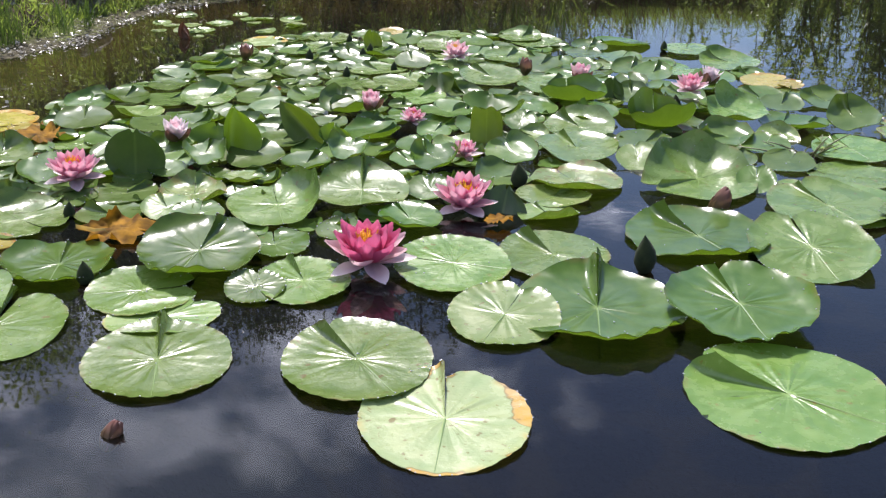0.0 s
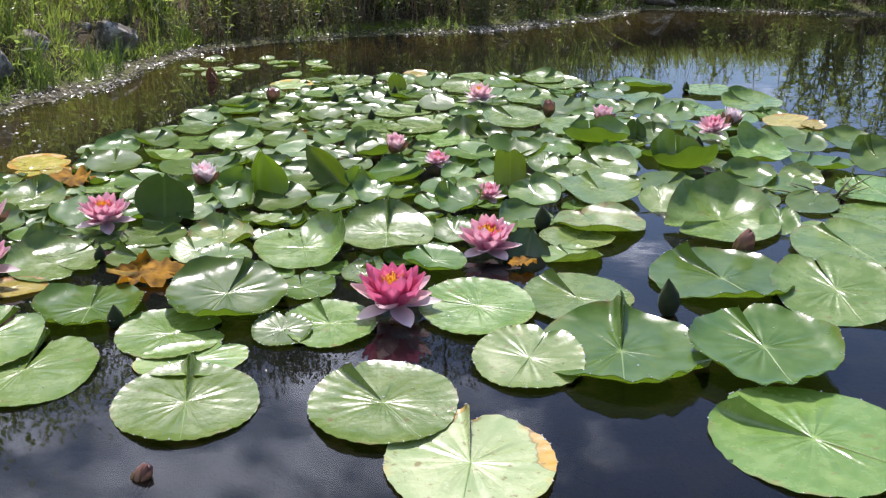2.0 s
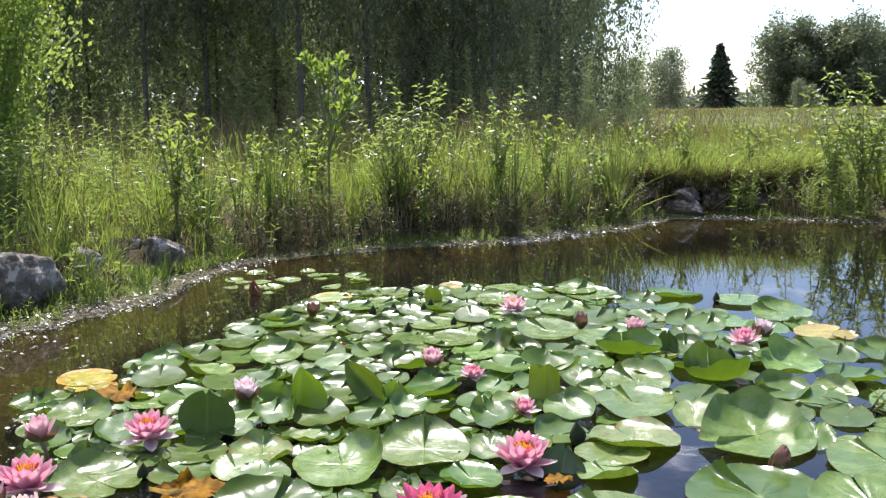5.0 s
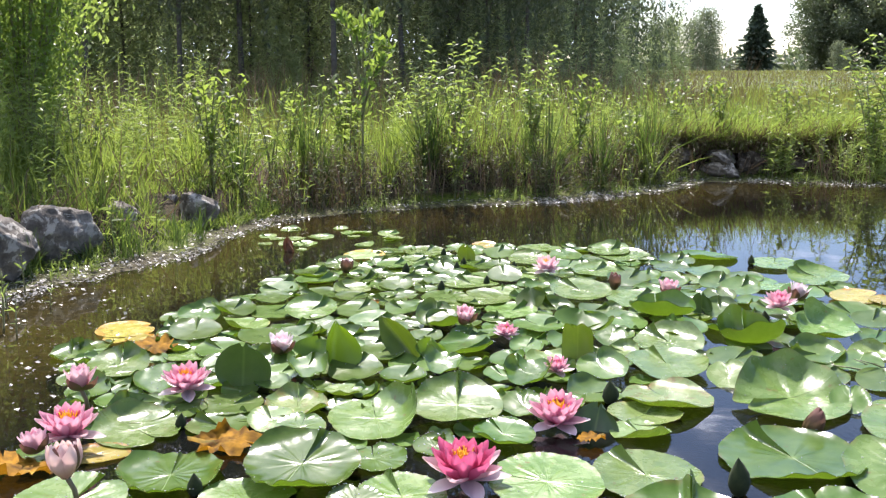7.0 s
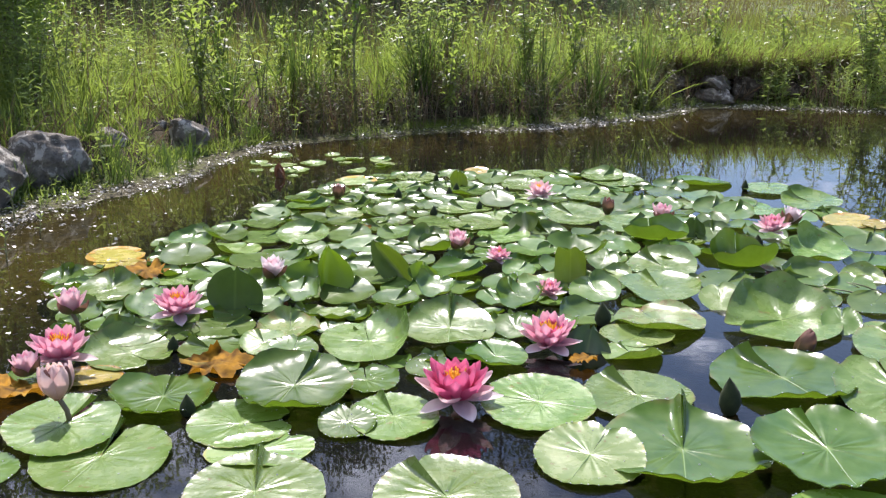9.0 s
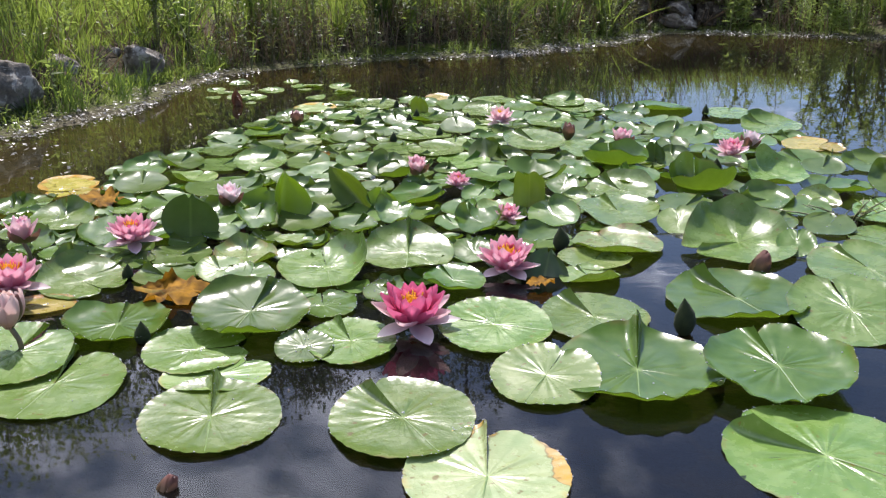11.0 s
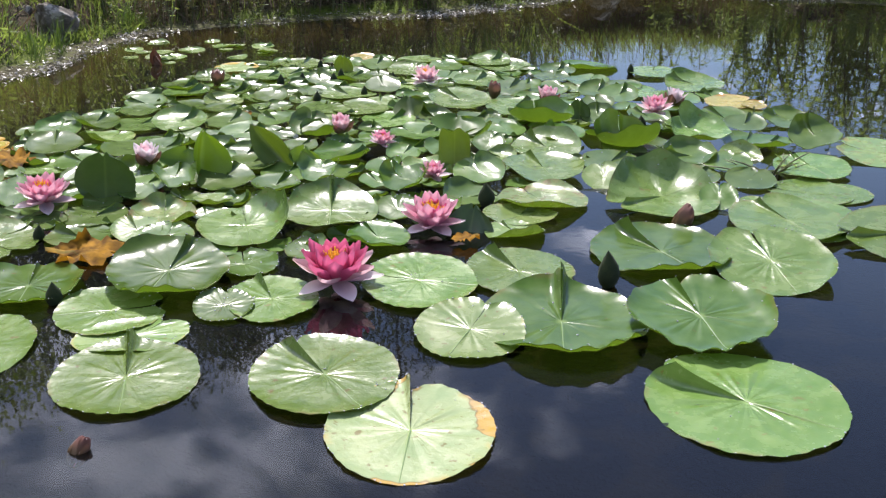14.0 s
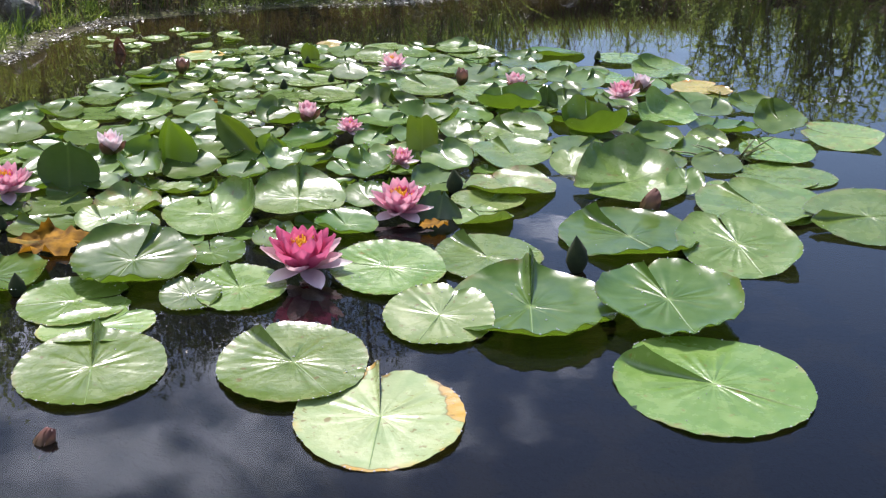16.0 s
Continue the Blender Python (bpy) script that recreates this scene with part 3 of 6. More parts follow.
        for k in range(len(mid) - 1):
            rib_f += [(3 * k, 3 * k + 1, 3 * k + 4, 3 * k + 3), (3 * k + 1, 3 * k + 2, 3 * k + 5, 3 * k + 4)]
        part("midrib", mesh_of("midrib", rib_v, rib_f, RIB), ob, "pale raised midrib")
    words = {"green": "glossy green round lily pad with a slit", "pale": "pale green lily pad lying flat on the water", "yellow": "yellowing lily pad with brown spotted edge", "gold": "withered golden yellow lily pad on the water",
             "brown": "green lily pad with a browned curled rim", "orange": "rotting orange lily pad on the water"}[tone]
    if lobe > 0.02 and tone == "green":
        words = "green lily pad with raised corners at its slit"
    elif bowl and tone == "green":
        words = "bright green lily pad curled up like a bowl"
    elif tilt > 8 and tone == "green":
        words = "green lily pad pushed up and tilted by its neighbours"
    return tagged(ob, words, "lily pad", "floating lily pads")


lily_pad(-0.316, 1.453, 0.114, 0.134, 10, 95, lobe=.046, z=.008)
lily_pad(-0.004, 1.426, 0.119, 0.139, -0, 124, lobe=.034, side=1, z=.014)
lily_pad(0.118, 1.246, 0.124, 0.140, -5, 85, lobe=.042, side=1, tone="yellow", z=.006)
lily_pad(0.415, 1.589, 0.150, 0.166, -13, 79, lobe=.06, rim=.018, z=.017)
lily_pad(0.247, 1.563, 0.096, 0.111, -8, 59, tone="pale", z=0.012, tilt=5)
lily_pad(0.659, 1.562, 0.130, 0.149, -20, 97, lobe=.03, rim=.02, z=0.022, side=1, tilt=4)
lily_pad(0.634, 1.284, 0.150, 0.164, -22, 144, lobe=.045, z=.006, side=1)
lily_pad(0.901, 1.822, 0.126, 0.145, -23, 92, rim=.012, z=0.021, tilt=9)
lily_pad(0.707, 1.933, 0.152, 0.159, -18, 111, lobe=.04, rim=.014, z=.014, side=1)
lily_pad(1.061, 2.098, 0.134, 0.154, -24, 105, lobe=.02, rim=.01, z=0.011, side=1, tilt=2)
lily_pad(0.181, 1.793, 0.111, 0.127, -5, 164, z=0.014, tilt=3)
lily_pad(0.384, 1.845, 0.113, 0.125, -11, 114, lobe=.035, z=.014, side=1)
lily_pad(-0.305, 1.859, 0.118, 0.136, 8, 74, lobe=.03, rim=.02, z=0.025, tilt=5)
lily_pad(-0.392, 1.723, 0.097, 0.116, 11, 9, z=.006)
lily_pad(-0.335, 1.607, 0.097, 0.072, 10, 55, tone="pale", z=.003)
lily_pad(-0.187, 1.710, 0.055, 0.063, 5, 87, z=0.009, tilt=6)
lily_pad(-0.101, 1.745, 0.088, 0.107, 2, 111, lobe=.03, z=.012)
lily_pad(-0.167, 1.934, 0.070, 0.073, 4, 97, rim=.01, z=.012)
lily_pad(-0.567, 1.849, 0.105, 0.117, 14, 92, lobe=.02, rim=.02, z=.014)
lily_pad(-0.609, 1.586, 0.121, 0.141, 18, 83, lobe=.04, z=.008, side=1)
lily_pad(-0.711, 1.685, 0.105, 0.121, 20, 65, lobe=.025, z=0.018, side=1, tilt=4)
lily_pad(-0.803, 1.525, 0.071, 0.069, 24, 116, z=.006)
lily_pad(-0.715, 2.115, 0.099, 0.121, 16, -40, z=.01)
lily_pad(-0.848, 1.953, 0.077, 0.089, 20, 80, z=0.008, tilt=3)
lily_pad(-0.175, 2.15, 0.112, 0.125, 4, 100, z=0.016, tilt=2, up=25, raised=0.066)
lily_pad(0.012, 2.217, 0.109, 0.126, -1, 87, lobe=.03, rim=.01, z=0.025, tilt=4)
lily_pad(0.111, 2.048, 0.069, 0.079, -3, 114, z=0.015, tilt=6)
lily_pad(0.169, 2.222, 0.055, 0.064, -4, 95, z=0.020, tilt=13)
lily_pad(0.420, 2.086, 0.070, 0.070, -10, 110, tone="pale", lobe=.01, z=.01)
lily_pad(0.452, 2.207, 0.087, 0.079, -11, 50, tone="pale", z=.012)
lily_pad(0.527, 2.308, 0.112, 0.114, -12, 111, rim=.015, tone="brown", z=.018)
lily_pad(0.825, 2.300, 0.140, 0.165, -18, -158, lobe=.025, side=1, z=0.014, tilt=1, up=92, raised=0.075, steep=2.3)
lily_pad(0.956, 2.266, 0.048, 0.055, -21, 69, z=0.020, tilt=21)
lily_pad(0.582, 2.571, 0.109, 0.125, -12, 103, lobe=.03, rim=.012, z=0.018, side=1, tilt=2)
lily_pad(1.227, 2.330, 0.104, 0.112, -25, 160, z=.008)
lily_pad(1.320, 2.532, 0.102, 0.117, -25, 100, lobe=.015, z=0.015, tilt=3)
lily_pad(1.125, 2.880, 0.096, 0.110, -20, 137, rim=.025, z=0.034, tilt=8)
lily_pad(1.329, 3.032, 0.068, 0.078, -22, 57, z=0.019, tilt=11)
lily_pad(1.510, 3.108, 0.083, 0.095, -24, 126, z=0.013, tilt=3)
lily_pad(1.466, 2.831, 0.080, 0.092, -25, 90, lobe=.02, rim=.015, z=0.028, tilt=15)
lily_pad(1.311, 2.811, 0.078, 0.089, -23, 39, z=0.011, tilt=3)
lily_pad(1.023, 2.666, 0.075, 0.086, -19, 178, rim=.02, z=0.018, tilt=6)
lily_pad(1.102, 2.584, 0.068, 0.078, -21, 52, z=0.018, tilt=7)
lily_pad(1.107, 2.435, 0.066, 0.076, -22, 49, z=0.012, tilt=8)
lily_pad(0.780, 2.627, 0.079, 0.091, -15, 41, z=0.014, tilt=6)
lily_pad(0.719, 2.467, 0.055, 0.063, -15, 86, tone="pale", z=0.018, tilt=22)
lily_pad(1.252, 2.830, 0.076, 0.088, -22, 56, z=0.011, tilt=3)
lily_pad(1.588, 2.676, 0.113, 0.129, -28, 143, tone="brown", z=0.014, tilt=5)
lily_pad(1.268, 1.964, 0.134, 0.154, -29, 174, lobe=.03, z=0.020, side=1, tilt=6)
lily_pad(1.088, 2.121, 0.147, 0.169, -24, 98, z=0.007, tilt=2)
lily_pad(1.252, 2.340, 0.130, 0.109, -26, 47, z=.006)
lily_pad(-0.097, 4.330, 0.094, 0.110, 1, 72, z=.008)
lily_pad(0.215, 4.228, 0.068, 0.078, -3, 68, z=0.017, tilt=8)
lily_pad(0.410, 4.384, 0.112, 0.107, -5, 52, z=.006)
lily_pad(0.339, 4.097, 0.088, 0.101, -5, 58, z=0.013, tilt=3)
lily_pad(0.499, 4.181, 0.070, 0.081, -7, 104, z=0.013, tilt=6)
lily_pad(0.704, 4.301, 0.093, 0.107, -9, 49, z=0.013, tilt=2)
lily_pad(0.759, 4.196, 0.110, 0.128, -10, 118, z=.014)
lily_pad(1.100, 4.191, 0.131, 0.123, -14, -151, z=.008)
lily_pad(1.328, 4.004, 0.097, 0.112, -17, 68, z=0.012, lobe=.01, tilt=2)
lily_pad(1.400, 3.708, 0.112, 0.129, -20, 138, rim=.012, z=0.019, lobe=.015, tilt=4)
lily_pad(1.009, 3.806, 0.082, 0.094, -14, 53, z=0.015, tilt=5)
lily_pad(1.126, 3.715, 0.070, 0.080, -16, -138, z=0.014, tilt=3)
lily_pad(1.185, 3.609, 0.105, 0.096, -17, 46, z=.016)
lily_pad(0.993, 3.596, 0.072, 0.083, -15, 59, z=0.017, tilt=9)
lily_pad(0.946, 3.406, 0.061, 0.070, -15, 91, z=0.012, tilt=10)
lily_pad(1.054, 3.516, 0.071, 0.082, -16, 55, z=0.020, tilt=10)
lily_pad(0.946, 4.066, 0.075, 0.086, -12, 59, z=0.012, tilt=2)
lily_pad(0.892, 3.920, 0.073, 0.083, -12, 59, z=0.011, tilt=3)
lily_pad(0.099, 3.961, 0.087, 0.101, -2, 52, z=0.012, tilt=2)
lily_pad(-0.018, 3.873, 0.050, 0.058, 0, 97, z=0.020, tilt=13)
lily_pad(-0.225, 4.001, 0.070, 0.080, 3, 55, z=0.010, tilt=2)
lily_pad(0.214, 3.750, 0.067, 0.077, -3, 96, z=0.020, tilt=13)
lily_pad(0.577, 3.859, 0.087, 0.100, -8, 54, z=0.012, tilt=2)
lily_pad(0.467, 3.451, 0.110, 0.127, -7, 120, rim=.015, z=0.024, tilt=6)
lily_pad(0.679, 3.676, 0.080, 0.092, -10, 55, z=0.019, tilt=7)
lily_pad(0.639, 3.353, 0.096, 0.110, -10, 44, z=0.016, tilt=4)
lily_pad(0.088, 3.647, 0.103, 0.101, -2, 122, z=.012)
lily_pad(-0.018, 3.436, 0.083, 0.103, 0, 54, z=.01)
lily_pad(0.120, 3.401, 0.097, 0.115, -2, 140, z=.014)
lily_pad(-0.192, 3.577, 0.063, 0.072, 3, 65, z=0.019, tilt=9)
lily_pad(0.028, 3.308, 0.094, 0.084, -1, 36, z=.01)
lily_pad(-0.156, 3.224, 0.060, 0.069, 2, 132, z=0.013, tilt=4)
lily_pad(-0.045, 3.052, 0.067, 0.078, 1, 86, rim=.03, z=0.032, tilt=13)
lily_pad(0.205, 3.225, 0.088, 0.109, -4, 47, z=.012)
lily_pad(0.277, 2.987, 0.084, 0.097, -5, 128, z=0.017, tilt=4)
lily_pad(0.476, 2.848, 0.048, 0.055, -9, 56, z=0.020, tilt=22)
lily_pad(0.560, 3.030, 0.061, 0.070, -10, 113, z=0.014, tilt=6)
lily_pad(0.045, 2.764, 0.084, 0.101, -1, 24, rim=.02, z=.02)
lily_pad(-0.019, 2.539, 0.054, 0.062, 0, 69, rim=.03, tilt=12, z=0.029)
lily_pad(0.200, 2.449, 0.067, 0.077, -5, 127, rim=.03, tilt=8, z=0.029)
lily_pad(0.400, 2.518, 0.069, 0.079, -8, 98, rim=.015, z=0.024, tilt=13)
lily_pad(-0.257, 2.536, 0.077, 0.088, 5, 71, z=0.018, tilt=8)
lily_pad(-0.125, 2.464, 0.061, 0.070, 2, 61, z=0.017, tilt=7)
lily_pad(-0.376, 2.494, 0.054, 0.062, 7, 81, rim=.03, tilt=10, z=0.034)
lily_pad(-0.449, 2.511, 0.049, 0.057, 9, 45, z=0.015, tilt=6)
lily_pad(-0.457, 2.422, 0.048, 0.055, 9, 141, z=0.015, tilt=8)
lily_pad(-0.371, 2.252, 0.076, 0.094, 8, 93, rim=.02, tone="brown", z=.018)
lily_pad(-0.271, 2.360, 0.047, 0.054, 5, 41, tone="pale", z=0.010, tilt=3)
lily_pad(-0.414, 2.150, 0.056, 0.065, 9, 116, tone="pale", z=0.013, tilt=8)
lily_pad(-0.343, 2.102, 0.059, 0.068, 8, 82, z=0.013, tilt=2)
lily_pad(-0.535, 2.140, 0.074, 0.073, 12, 143, z=.01)
lily_pad(-0.532, 2.279, 0.077, 0.081, 11, 45, z=.012)
lily_pad(-0.744, 2.432, 0.069, 0.079, 15, 58, rim=.01, z=0.019, tilt=11)
lily_pad(-0.738, 2.228, 0.081, 0.077, 16, 136, z=.01)
lily_pad(-1.01, 2.99, 0.088, 0.105, 16, 30, tone="gold", z=.01)
lily_pad(-1.0, 2.875, 0.040, 0.05, 16, 110, tone="gold", z=.012)
lily_pad(-0.93, 2.885, 0.042, 0.05, 16, 170, tone="gold", z=.012)
lily_pad(-0.76, 1.965, 0.075, 0.06, 20, 150, tone="gold", z=.006)
lily_pad(-0.728, 2.715, 0.087, 0.070, 13, 35, z=.01)
lily_pad(-0.775, 2.934, 0.080, 0.092, 13, 97, z=0.017, tilt=5)
lily_pad(-0.811, 3.126, 0.068, 0.078, 13, 77, z=0.015, tilt=6)
lily_pad(-0.717, 3.212, 0.076, 0.087, 11, 76, z=0.015, tilt=4)
lily_pad(-0.618, 3.396, 0.063, 0.072, 9, 131, z=0.012, tilt=3)
lily_pad(-0.646, 3.052, 0.075, 0.090, 11, 68, tone="pale", z=.008)
lily_pad(-0.557, 2.882, 0.078, 0.089, 10, 65, z=0.013, tilt=1)
lily_pad(-0.657, 2.750, 0.076, 0.087, 12, 140, z=0.010, tilt=3)
lily_pad(-0.528, 3.806, 0.077, 0.089, 7, 50, z=0.011, tilt=1)
lily_pad(-0.498, 3.681, 0.080, 0.092, 7, 48, z=0.013, tilt=1)
lily_pad(-0.432, 3.983, 0.070, 0.081, 6, 128, z=0.013, tilt=3)
lily_pad(-0.359, 4.214, 0.091, 0.105, 4, 60, tone="yellow", z=0.009, tilt=1)
lily_pad(-0.455, 3.188, 0.087, 0.101, 7, 54, rim=.01, z=0.019, tilt=4)
lily_pad(-0.467, 3.480, 0.092, 0.092, 7, 138, z=.01)
lily_pad(-0.338, 3.396, 0.061, 0.070, 5, 45, z=0.014, tilt=3)
lily_pad(-0.341, 3.717, 0.081, 0.093, 5, 47, z=.01)
lily_pad(-0.217, 3.595, 0.075, 0.086, 3, 136, z=0.013, tilt=2)
lily_pad(-0.587, 3.227, 0.084, 0.100, 9, 53, z=.01)
lily_pad(-0.304, 3.207, 0.075, 0.087, 5, 64, z=0.013, tilt=4)
lily_pad(-0.149, 4.092, 0.089, 0.105, 2, 48, z=.01)
lily_pad(-0.495, 2.611, 0.055, 0.063, 9, 80, z=0.016, tilt=9)
lily_pad(-0.459, 2.871, 0.068, 0.078, 8, 35, z=0.016, tilt=7)
lily_pad(-0.198, 2.704, 0.068, 0.079, 3, 44, z=0.013, tilt=2)
lily_pad(-0.903, 2.585, 0.085, 0.097, 17, 92, z=0.012, tilt=4)
lily_pad(0.218, 2.767, 0.051, 0.059, -4, 59, z=0.012, tilt=7)
lily_pad(0.326, 2.990, 0.036, 0.041, -6, 59, z=0.013, tilt=17)
lily_pad(0.158, 2.631, 0.053, 0.061, -3, 68, z=0.012, tilt=6)
lily_pad(0.892, 3.190, 0.060, 0.069, -15, 83, z=0.019, tilt=13)
lily_pad(0.708, 2.946, 0.081, 0.094, -13, 101, z=0.017, tilt=7)
lily_pad(1.42, 3.40, 0.085, 0.10, -21, -2, tone="gold", z=0.012, tilt=3)
lily_pad(1.485, 3.335, 0.043, 0.049, -22, -2, tone="gold", z=0.014, tilt=6)
lily_pad(0.164, 4.451, 0.055, 0.06, -2, -1, tone="gold", z=0.010, tilt=7)
lily_pad(0.640, 2.808, 0.106, 0.122, -12, 115, z=0.012, tilt=3)
lily_pad(-0.039, 1.991, 0.047, 0.054, 1, 77, z=0.009, tilt=5)
lily_pad(1.253, 3.448, 0.076, 0.087, -19, 58, z=0.014, tilt=6)
PLACED = [(o.location.x, o.location.y, max(o.dimensions.x, o.dimensions.y) / 2) for o in scene.objects if o.name.startswith("lily_pad")]


def in_outline(x, y, outline):
    inside = False
    for (ax, ay), (bx, by) in zip(outline, outline[1:] + outline[:1]):
        if (ay > y) != (by > y) and x < ax + (y - ay) / (by - ay) * (bx - ax):
            inside = not inside
    return inside


def crowd(outline, tries, small, large, share, seed, joined=False):
    """Smaller pads that fill the gaps of the raft; joined: as one mesh."""
    verts, faces, uvs = [], [], []
    rng = random.Random(seed)
    xs, ys = [p[0] for p in outline], [p[1] for p in outline]
    for _ in range(tries):
        x, y, r = rng.uniform(min(xs), max(xs)), rng.uniform(min(ys), max(ys)), rng.uniform(small, large)
        if not in_outline(x, y, outline) or any(math.hypot(x - a, y - b) < share * (r + c) for a, b, c in PLACED):
            continue
        PLACED.append((x, y, r))
        tone = "pale" if rng.random() < 0.14 else "green"
        ob = lily_pad(x, y, r, r * rng.uniform(1.0, 1.18), rng.uniform(-20, 20), rng.uniform(0, 360), z=rng.uniform(0.002, 0.007),
                      tilt=rng.choice((0, 0, 3, 6, 10)), rim=rng.choice((0.002, 0.006, 0.015)), lobe=rng.choice((0, 0.012, 0.018, 0.024)), tone=tone)
        if joined:
            me, n = ob.data, len(verts)
            verts += [tuple(ob.matrix_basis @ v.co) for v in me.vertices]
            faces += [tuple(i + n for i in p.vertices) for p in me.polygons]
            own = [(0, 0)] * len(me.vertices)
            for loop, uv in zip(me.loops, me.uv_layers[0].data):
                own[loop.vertex_index] = tuple(uv.uv)
            uvs += own
            bpy.data.objects.remove(ob)
            bpy.data.meshes.remove(me)
    if joined:
        tagged(new("small_lily_pads", mesh_of("small_lily_pads", verts, faces, PAD["crowd"], uvs)), "small green lily pads filling the gaps of the raft", "lily pads", kind="stuff")


RAFT = [(-0.84, 2.02), (-1.09, 2.71), (-0.98, 2.97), (-0.89, 3.22), (-0.72, 3.50), (-0.61, 3.90), (-0.43, 4.26), (-0.16, 4.43), (0.53, 4.45), (0.89, 4.28), (1.03, 4.04), (0.87, 3.41), (0.73, 2.75), (0.65, 2.48), (0.42, 2.44), (0.33, 2.30), (0.18, 2.11), (-0.04, 1.95), (-0.25, 1.99), (-0.46, 2.07), (-0.60, 2.15)]
RAFT_END = [(0.78, 2.75), (1.01, 3.60), (1.35, 3.80), (1.46, 3.64), (1.54, 3.22), (1.55, 2.88), (1.31, 2.35), (1.03, 2.29), (0.92, 2.34), (0.70, 2.38)]
crowd(RAFT, 2600, 0.045, 0.075, 0.80, 3)
crowd(RAFT_END, 500, 0.06, 0.085, 0.82, 4)
crowd(RAFT, 2200, 0.03, 0.05, 0.68, 5, True)


# ---- leaves that stand out of the water ----
def sheet_material(name, a, b, through_colour, share, scale=30.0, rough=0.38, spec=0.5):
    m, nt, out = shader(name)
    uv = node(nt, "SeparateXYZ", [(0, node(nt, "UVMap").outputs[0])])
    obj = node(nt, "TexCoord").outputs["Object"]
    n = node(nt, "TexNoise", [("Vector", obj)], Scale=scale, Detail=4.0).outputs["Fac"]
    rib = span(nt, maths(nt, "ABSOLUTE", maths(nt, "SUBTRACT", uv.outputs[0], 0.5)), 0.0, 0.04, 1.0, 0.0)
    c = blend(nt, span(nt, n, 0.3, 0.7), a, b)
    c = blend(nt, maths(nt, "MULTIPLY", rib, 0.25), c, (0.20, 0.27, 0.08))
    leaf_shader(nt, out, c, through_colour, share, rough, n, 0.3, 0.003, spec)
    return m


LEAF_BRIGHT = sheet_material("leaf_bright", (0.055, 0.115, 0.02), (0.09, 0.16, 0.03), (0.17, 0.29, 0.010), 0.42)
# a thick leaf's dark green, with its backlit shade put into the colour
LEAF_SHADED = sheet_material("leaf_shaded", (0.03, 0.06, 0.025), (0.05, 0.085, 0.03), (0.05, 0.10, 0.01), 0.15)
LEAF_OLIVE = sheet_material("leaf_olive", (0.04, 0.075, 0.015), (0.07, 0.10, 0.02), (0.12, 0.19, 0.01), 0.35)


def standing_leaf(x, y, width, height, facing=0.0, lean=0.0, roll=0.0, fold=0.25, mat=None, square=0.5, z=0.0, words="green lily leaf standing upright out of the water"):
    """A leaf on edge. facing: its turn; lean: degrees backwards; roll: sideways; fold: depth of the crease."""
    nu, nv = 12, 12
    verts, uvs, faces = [], [], []
    for j in range(nv + 1):
        v = j / nv
        w = max(0.02, math.sin(math.pi * min(0.995, 0.06 + 0.94 * v) ** 0.85)) ** square
        for i in range(nu + 1):
            u = 2 * i / nu - 1
            px = u * w * width / 2
            py = -fold * width * (abs(u) ** 1.4) * w + 0.10 * height * math.sin(v * 2.6) + 0.002 * math.sin(7 * u + 5 * v)
            verts.append((px, py, v * height + 0.006 * math.sin(5 * u)))
            uvs.append((i / nu, v))
    for j in range(nv):
        for i in range(nu):
            a = j * (nu + 1) + i
            faces.append((a, a + 1, a + nu + 2, a + nu + 1))
    ob = new("lily_leaf", mesh_of("lily_leaf", verts, faces, mat or LEAF_BRIGHT, uvs))
    ob.matrix_basis = pose(x, y, z) @ pose(0, 0, 0, 0, 0, facing) @ pose(0, 0, 0, -lean, roll, 0)
    return tagged(ob, words, "lily leaf", "upright lily leaves")


standing_leaf(-0.534, 2.42, 0.142, 0.118, 10, -8, 4, 0.05, LEAF_SHADED, 0.42, words="round lily leaf standing upright, shade in its dark green")
standing_leaf(-0.318, 2.56, 0.11, 0.135, 32, 14, 14, 0.6, LEAF_BRIGHT, 0.7)
standing_leaf(-0.365, 2.66, 0.15, 0.07, 5, 35, 0, 0.2, LEAF_BRIGHT, 0.6)
standing_leaf(-0.10, 2.68, 0.085, 0.155, -6, 12, -42, 0.38, LEAF_OLIVE, 0.7)
standing_leaf(-0.06, 2.67, 0.092, 0.06, 8, 25, 10, 0.25, LEAF_BRIGHT, 0.6)
standing_leaf(0.344, 2.60, 0.086, 0.115, -8, 6, 0, 0.12, LEAF_OLIVE, 0.06, words="olive lily leaf folded upright above the water")
standing_leaf(0.36, 2.66, 0.15, 0.09, -8, 62, 0, 0.2, LEAF_BRIGHT, 0.5, z=0.085)
standing_leaf(0.287, 3.26, 0.11, 0.10, -14, 48, -25, 0.3, LEAF_OLIVE, 0.6)
standing_leaf(0.075, 4.08, 0.075, 0.075, 0, 0, 0, 0.1, LEAF_OLIVE, 0.35)
lily_pad(0.885, 2.83, 0.120, 0.11, -16, 95, bowl=0.062, z=0.01, rim=0.0)
lily_pad(0.69, 3.14, 0.125, 0.10, -12, 95, bowl=0.045, z=0.015, rim=0.0)
lily_pad(0.39, 2.72, 0.085, 0.07, -8, 60, bowl=0.03, z=0.075, rim=0.0)
lily_pad(-0.02, 3.02, 0.07, 0.075, 0, 70, bowl=0.03, z=0.01, rim=0.0)
standing_leaf(0.31, 2.08, 0.11, 0.10, -10, 30, 10, 0.1, LEAF_SHADED, 0.5, z=-0.03)
standing_leaf(0.83, 3.19, 0.07, 0.07, -12, 0, 0, 0.2, LEAF_SHADED, 0.35)


